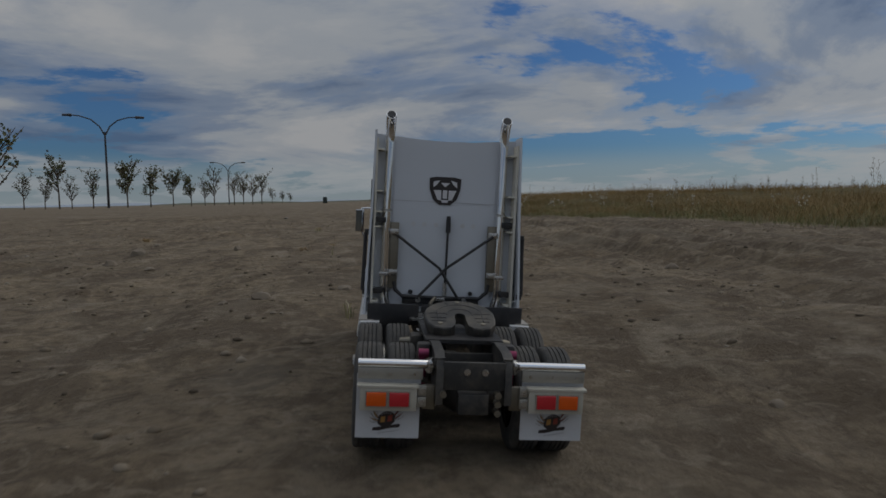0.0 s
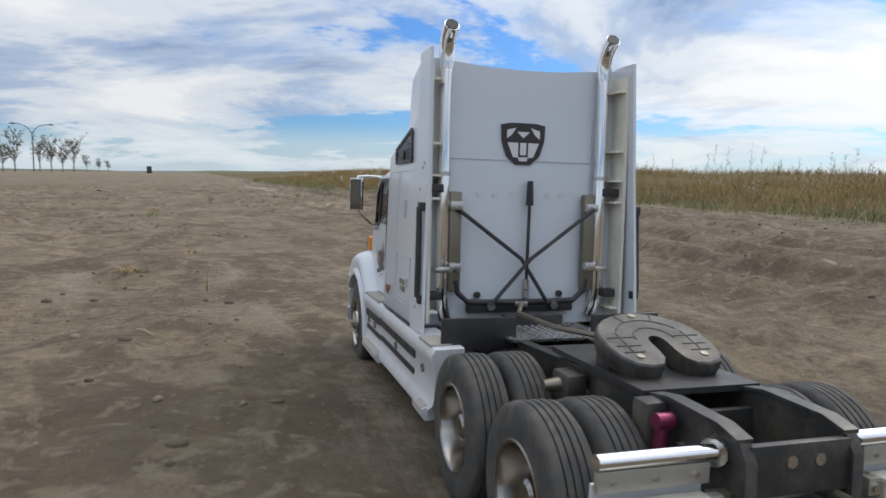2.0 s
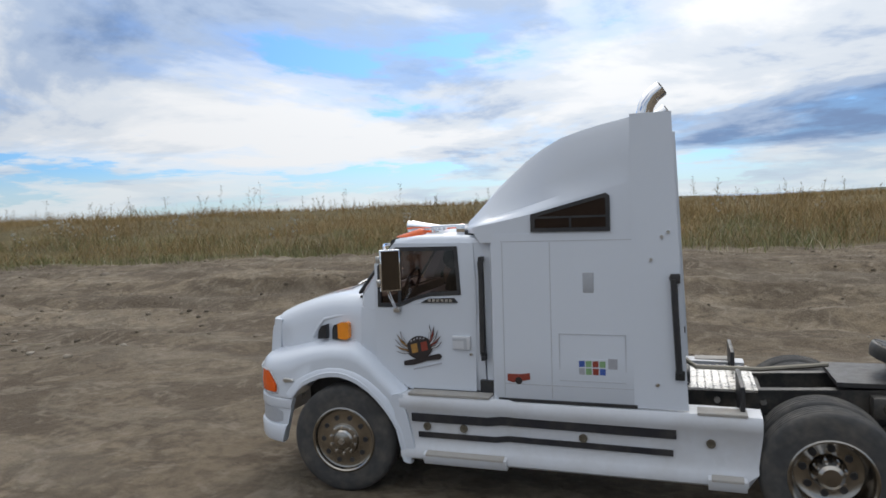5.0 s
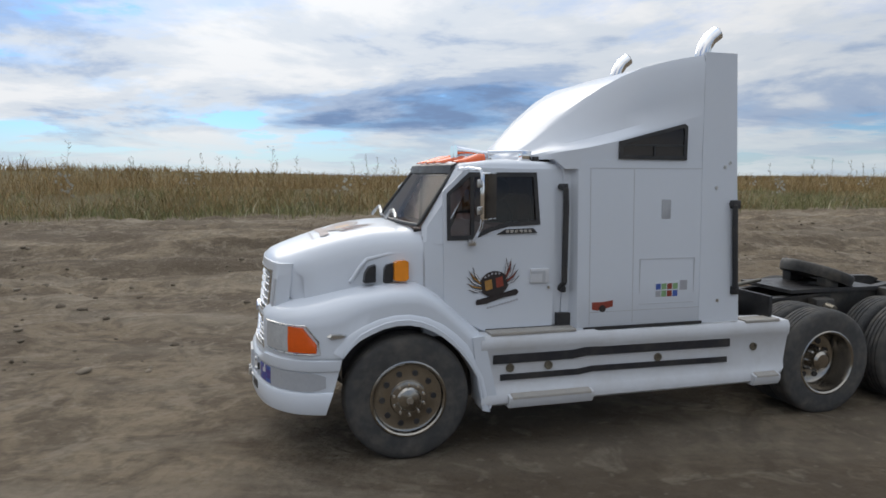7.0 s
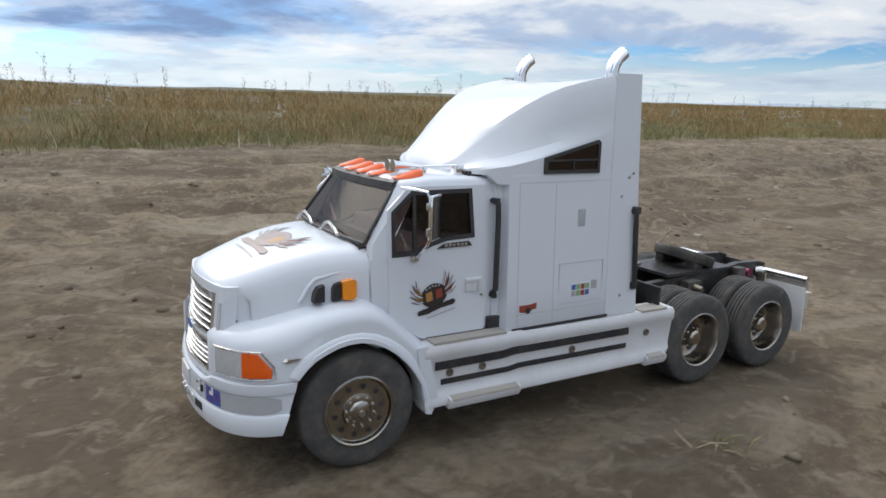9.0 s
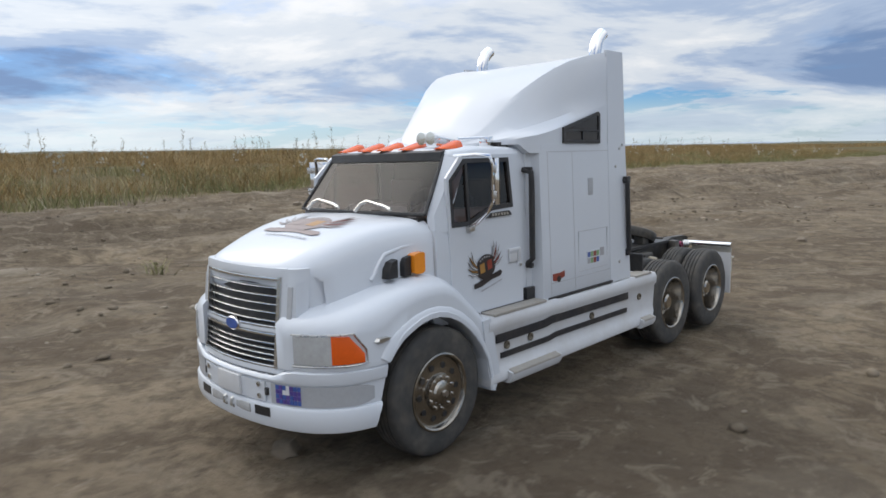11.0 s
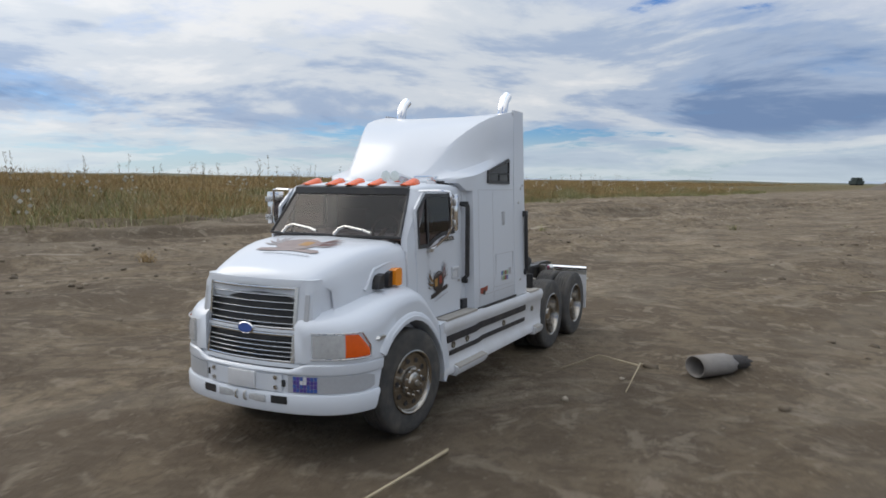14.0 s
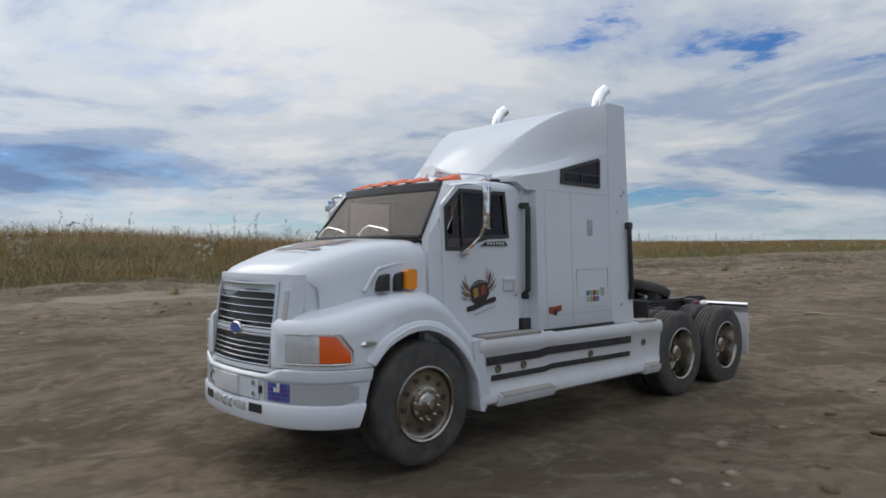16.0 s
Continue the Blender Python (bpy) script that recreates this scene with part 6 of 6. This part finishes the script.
def build_chassis():
    for s in SIDES:
        rail = [(30, 52), (30, 70), (-230, 76), (-432, 86), (-452, 89), (-484, 88), (-495, 85), (-499, 78), (-499, 54), (-488, 52), (-470, 60), (-230, 54)]
        r = part("frame_rail", add_plate(bmesh.new(), rail, s * 22, s * 27), CHASSIS, truck, "black steel frame rail")
        part("rail_flange", loft([[(s * x, y, z + d) for x, d in ((21, -0.4), (28.2, -0.4), (28.2, 1.2), (21, 1.2))] for y, z in ((-240, 76.4), (-432, 86), (-452, 89.2), (-484, 88.2), (-495, 85.2))]), CHASSIS, r)
        for y in (-270, -300, -350, -380, -462, -478):
            part("rail_bolt", tube([(s * 26, y, 72), (s * 29.5, y, 72)], 2.2, 8), STEEL, r)
        # axle carrier blocks, air bags and dampers
        part("air_tank", tube([(s * 30, -374, 75), (s * 42, -374, 75), (s * 46, -374, 75), (s * 49, -374, 75)], 4.6, 14, ends=2.6), DULL, truck)
        part("tank_block", box(s * 28, s * 40, -384, -364, 67, 82, bevel=3), CHASSIS, truck)
        part("damper_bracket", box(s * 27, s * 38, -452, -440, 58, 88, bevel=2.5), CHASSIS, truck)
        part("damper", tube([(s * 34, -458, 82), (s * 34, -456, 66), (s * 34, -452, 48)], 3.0, 12), PINK, truck, "pink anodised damper")
        part("damper_eye", tube([(s * 30, -458, 82), (s * 37.5, -458, 82)], 3.6, 12), PINK, truck)
        part("leaf_spring", loft([[(s * 30, y, z), (s * 35, y, z), (s * 35, y, z + 4), (s * 30, y, z + 4)] for y, z in ((-300, 60), (-333, 50), (-380, 58), (-427, 50), (-460, 60))]), CHASSIS, truck)
        part("quarter_plate", box(s * 27.5, s * 78.5, -285, -282, 74, 95, bevel=0.8), BLACK, truck, "black rubber splash plate")
        part("tank_under", tube([(s * 60, -232, 55), (s * 60, -66, 55)], 14, 14), BLACK, truck)
        # lamp bar: chrome tube, cream strip, lamp box and white mud flap
        bar = part("lamp_bar", tube([(s * 28, -481, 79), (s * 34, -489, 80.4), (s * 82, -489, 80.4)], 3.2, 12), CHROME, truck, "chrome tail lamp bar")
        part("bar_boss", tube([(s * 26, -483, 79), (s * 32, -487, 79)], 5.5, 12), STEEL, bar)
        part("bar_strip", box(s * 36, s * 82, -491, -488, 69.5, 77.5, bevel=0.4), TRIM, bar)
        for x in (42, 59, 76):
            part("strip_screw", tube([(s * x, -491, 73.5), (s * x, -492.2, 73.5)], 1.0, 8), STEEL, bar)
        lamp = part("lamp_box", box(s * 40, s * 80, -498, -490.5, 48.5, 66, bevel=1.0), LAMP_SHELL, bar)
        part("lamp_ledge", box(s * 39, s * 82, -499, -490, 64.8, 66.8, bevel=0.6), LAMP_SHELL, lamp)
        part("tail_lamp", box(s * 61.5, s * 75.5, -500, -497.5, 52, 62, bevel=0.9), ORANGE, lamp, "orange tail lamp")
        part("tail_lamp", box(s * 45.5, s * 59.5, -500, -497.5, 52, 62, bevel=0.9), RED, lamp, "red tail lamp")
        for x0 in (45.5, 61.5):
            part("lamp_frame", add_frame_y(x0 - 0.8, x0 + 14.8, 51.2, 62.8, -499.2, s), TRIM, lamp)
        part("lamp_bracket", box(s * 27, s * 36, -493, -488, 49, 66, bevel=0.5), DULL, bar)
        for z in (51.5, 59.5):
            part("bolt_plate", box(s * 33.5, s * 39.6, -496.5, -492, z, z + 7.2, bevel=0.4), TRIM, bar)
        for z in (55, 63):
            part("bracket_bolt", tube([(s * 36.5, -494, z), (s * 36.5, -498, z)], 1.9, 12), STEEL, bar)
        flap = part("mud_flap", loft([[(s * x, y, z) for x, y in ((37, -486), (82.5, -486), (82.5, -487.6), (37, -487.6))] for z in (26, 29, 50, 72)]), WHITE_DUSTY, truck, "white mud flap with a small winged emblem")
        emblem(flap, lambda u, v, lift, s=s: (s * 60.5 + u * 0.62, -494.7 + REAR - lift, 39.5 + v * 0.62 + u * 0.1))
    for y0, y1, z0, z1 in ((-497, -493, 64, 84), (-445, -441, 60, 80), (-300, -296, 60, 78), (-240, -200, 60, 78)):
        part("cross_member", box(-23, 23, y0, y1, z0, z1, bevel=0.8), CHASSIS, truck)
    for x in (-5, 8):
        part("hitch_hole", tube([(x, -496.5, 77), (x, -497.6, 77)], 2.4, 14), STEEL, truck)
    part("hitch_block", box(-11, 11, -500, -488, 47, 62, bevel=1.5), CHASSIS, truck)
    for x, y, z in ((-22, -499, 62), (17, -499, 62), (17, -498, 55.5), (17, -498, 49)):
        part("coupling", tube([(x, y + 4, z), (x, y - 4, z)], 2.4, 10), DULL, truck)
    # catwalk plate with raised studs
    bm = box(-36, 36, -296, -244, 80.5, 82.2)
    for i in range(14):
        for j in range(10):
            add_box(bm, -34 + i * 5.2, -31.8 + i * 5.2, -294 + j * 5.2, -292.8 + j * 5.2, 82, 82.8)
    part("catwalk", bm, STEEL, truck, "studded steel catwalk plate")
    part("battery_box", box(-22, 22, -252, -242, 82, 90, bevel=1.0), BLACK, truck)
    part("air_line", tube([(-8, -246, 98), (-14, -256, 92), (-6, -300, 90), (8, -346, 92)], 1.8, 8), DULL, truck)
    # fifth wheel: a horseshoe plate on a sub frame, tipped back
    sub = part("coupling_frame", loft([[(x, y, z) for x, z in ((-31, 86), (31, 86), (31, 89), (-31, 89))] for y in (-345, -438)]), BLACK, truck)
    tip = Matrix.Translation(Vector((0, -396.5, 101)) * MM) @ Matrix.Rotation(radians(18), 4, "X")
    out = [(30 * math.cos(math.pi * k / 14), 26 * math.sin(math.pi * k / 14)) for k in range(15)]
    out += [(-30, -8), (-28.5, -17), (-23.5, -24.5), (-16, -27), (-9.5, -26), (-5.6, -21), (-4.8, -14)] + [(4.8 * math.cos(math.pi - math.pi * k / 8), -5 + 6 * math.sin(math.pi - math.pi * k / 8)) for k in range(9)] + [(4.8, -14), (5.6, -21), (9.5, -26), (16, -27), (23.5, -24.5), (28.5, -17), (30, -8)]
    bm = add_loft(bmesh.new(), [[(x * f, y * f, z) for x, y in out] for z, f in ((-7, 0.95), (-3, 0.99), (0.6, 1.0), (2.2, 0.985), (3, 0.955))])
    fw = part("fifth_wheel", bm, CHASSIS, truck, "black horseshoe coupling plate with greased grooves", 25)
    fw.matrix_local = tip
    for pts in ([(11 * math.cos(a), -2 + 11 * math.sin(a)) for a in [math.pi * k / 10 for k in range(11)]], [(20 * math.cos(a), -2 + 19 * math.sin(a)) for a in [math.pi * k / 12 for k in range(2, 11)]], [(-26, 0), (-12, 0)], [(-25, -8), (-12, -8)], [(26, 0), (12, 0)], [(25, -8), (12, -8)], [(-19, 5), (-19, -13)], [(19, 5), (19, -13)], [(-8, 15), (-11, 23)], [(8, 15), (11, 23)], [(-24, -14), (-13, -14)], [(24, -14), (13, -14)]):
        part("groove", add_tube(bmesh.new(), [(x, y, 2.9) for x, y in pts], 0.55, 6), BLACK, fw)
    for x, y in ((0, 22), (-17.7, -18), (17.7, -18)):
        part("plate_bolt", add_tube(bmesh.new(), [(x, y, 2), (x, y, 3.5)], 2.0, 12), DULL, fw)
    for s in SIDES:
        part("coupling_ear", box(s * 15, s * 26, -400, -386, 88, 98, bevel=1.5), CHASSIS, truck)
    # axles and drive shaft
    for y in (0, -333, -427):
        part("axle", tube([(-62, y, 41.5), (62, y, 41.5)], 5, 12), CHASSIS, truck)
        if y:
            part("differential", add_lathe(bmesh.new(), [(-17, 0.1), (-15, 9), (-6, 15), (6, 15), (15, 9), (17, 0.1)], 18, (0, y, 44)), CHASSIS, truck)
    part("drive_shaft", tube([(0, -60, 55), (0, -320, 46)], 4, 10), STEEL, truck)
    part("gearbox", box(-20, 20, -200, 20, 48, 76, bevel=3), BLACK, truck)


build_chassis()


def ribbed_tyre(w0, w1, out=41.5):
    """A tyre with four grooves round its tread, about its own hub; x runs outward."""
    prof = [(w0, 24.2), (w0 - 0.4 if w0 < w1 else w0 + 0.4, 30), (w0, 36)]
    t0, t1 = lerp(w0, w1, 0.10), lerp(w0, w1, 0.90)
    prof += [(lerp(w0, w1, 0.03), out - 2.2), (t0, out - 0.5)]
    for k in range(4):
        c = lerp(t0, t1, (k + 1) / 5)
        d = (t1 - t0) * 0.022
        prof += [(c - d * 1.3, out), (c - d, out - 1.2), (c + d, out - 1.2), (c + d * 1.3, out)]
    prof += [(t1, out - 0.5), (lerp(w0, w1, 0.97), out - 2.2), (w1, 36), (w1 + 0.4, 30), (w1, 24.2)]
    return prof


def build_wheels():
    made = []
    for s in SIDES:
        # steered wheel: hub at its own origin
        o = Vector((s * 74, 0, 41.5)) * MM
        wheel = part("front_wheel", add_lathe(bmesh.new(), [(s * a, r) for a, r in ribbed_tyre(-11, 11.5)], 56), RUBBER, truck, "dusty grooved tyre on a polished rim", 40)
        rim = part("rim", add_lathe(bmesh.new(), [(s * a, r) for a, r in ((-9, 22), (9, 22), (11.2, 25.3), (12.3, 25.3), (12.6, 24.2), (12, 23.2), (10, 22.3), (9.4, 20.5), (10.4, 12.2), (12.6, 11.6), (13.2, 9), (13.2, 8), (14.6, 6.8), (15.4, 4.2), (15.8, 0.1))], 40), RIM, wheel, "", 30)
        for k in range(10):
            a = 2 * math.pi * k / 10
            part("hand_hole", add_tube(bmesh.new(), [(s * 9.0, 17 * math.cos(a), 17 * math.sin(a)), (s * 10.25, 17 * math.cos(a), 17 * math.sin(a))], 2.0, 10), BLACK, rim)
            a += 0.31
            part("lug_nut", add_tube(bmesh.new(), [(s * 11, 10.3 * math.cos(a), 10.3 * math.sin(a)), (s * 14.2, 10.3 * math.cos(a), 10.3 * math.sin(a))], 0.9, 6), CHROME, rim)
        part("hub_nut", add_tube(bmesh.new(), [(s * 15, 0, 0), (s * 17.2, 0, 0)], 2.3, 6), STEEL, rim)
        made.append((wheel, o, True))
        for y in (-333, -427):
            o = Vector((s * 62, y, 41.5)) * MM
            wheel = part("dual_wheel", add_lathe(bmesh.new(), [(s * a, r) for a, r in ribbed_tyre(1.5, 23.5)], 56), RUBBER, truck, "dusty twin tyres on a deep polished rim", 40)
            part("inner_tyre", add_lathe(bmesh.new(), [(s * a, r) for a, r in ribbed_tyre(-24, -1.8)], 56), RUBBER, wheel, "", 40)
            rim = part("rim", add_lathe(bmesh.new(), [(s * a, r) for a, r in ((-22, 23), (20, 23), (22.4, 25.4), (23.6, 25.4), (24, 24.4), (23.2, 23.2), (20, 22.3), (12, 21), (8, 20), (6.6, 17), (6.6, 11), (9, 9.6), (14, 8.6), (18, 7.6), (19.4, 5.5), (19.6, 0.1))], 40), RIM, wheel, "", 30)
            for k in range(8):
                a = 2 * math.pi * k / 8
                part("hand_hole", add_tube(bmesh.new(), [(s * 6.0, 14.5 * math.cos(a), 14.5 * math.sin(a)), (s * 7.4, 14.5 * math.cos(a), 14.5 * math.sin(a))], 2.4, 10), BLACK, rim)
                a += 0.39
                part("lug_nut", add_tube(bmesh.new(), [(s * 9, 9.2 * math.cos(a), 9.2 * math.sin(a)), (s * 15, 9.2 * math.cos(a), 9.2 * math.sin(a))], 0.9, 6), CHROME, rim)
            made.append((wheel, o, False))
    return made


WHEELS = build_wheels()

# faded emblem film on the hood, read from the windscreen side
def on_hood(u, v, lift):
    x, y = -u * 1.85, 33 - v * 1.45
    t, w = curve(HOOD_TOP, y), curve(HOOD_WIDE, y)
    return (x, y, curve([(0, t + 1.6), (w * 0.3, t + 1.2), (w * 0.62, t + 0.3), (w - 12, t - 0.4), (w - 5, t - 2)], abs(x)) + 0.25 + lift)


emblem(truck, on_hood, True)


# ---- what moves: the truck over the ground, its wheels under it ----
def motions():
    walk(truck, [(r[0], pose(*r[1:])) for r in TRUCK_ROWS])
    # way covered and heading at any time, for the wheels' roll and steer
    ts = [r[0] for r in TRUCK_ROWS]
    way = [0.0]
    for a, b in zip(TRUCK_ROWS, TRUCK_ROWS[1:]):
        way.append(way[-1] + math.hypot(b[1] - a[1], b[2] - a[2]))
    head = [r[6] for r in TRUCK_ROWS]
    n = 16 * 15
    for wheel, hub, steered in WHEELS:
        rows = []
        for i in range(n + 1):
            t = 16.0 * i / n
            roll = math.degrees(np.interp(t, ts, way) / 0.0415)
            steer = 0.0
            if steered:
                a, b = max(0, t - 0.5), min(16, t + 0.5)
                ds = max(0.1, np.interp(b, ts, way) - np.interp(a, ts, way))
                steer = max(-9, min(9, math.degrees(math.atan(0.38 * radians(np.interp(b, ts, head) - np.interp(a, ts, head)) / ds))))
            rows.append((t, Matrix.Translation(hub) @ Matrix.Rotation(radians(steer), 4, "Z") @ Matrix.Rotation(-radians(roll), 4, "X")))
        walk(wheel, rows)


motions()
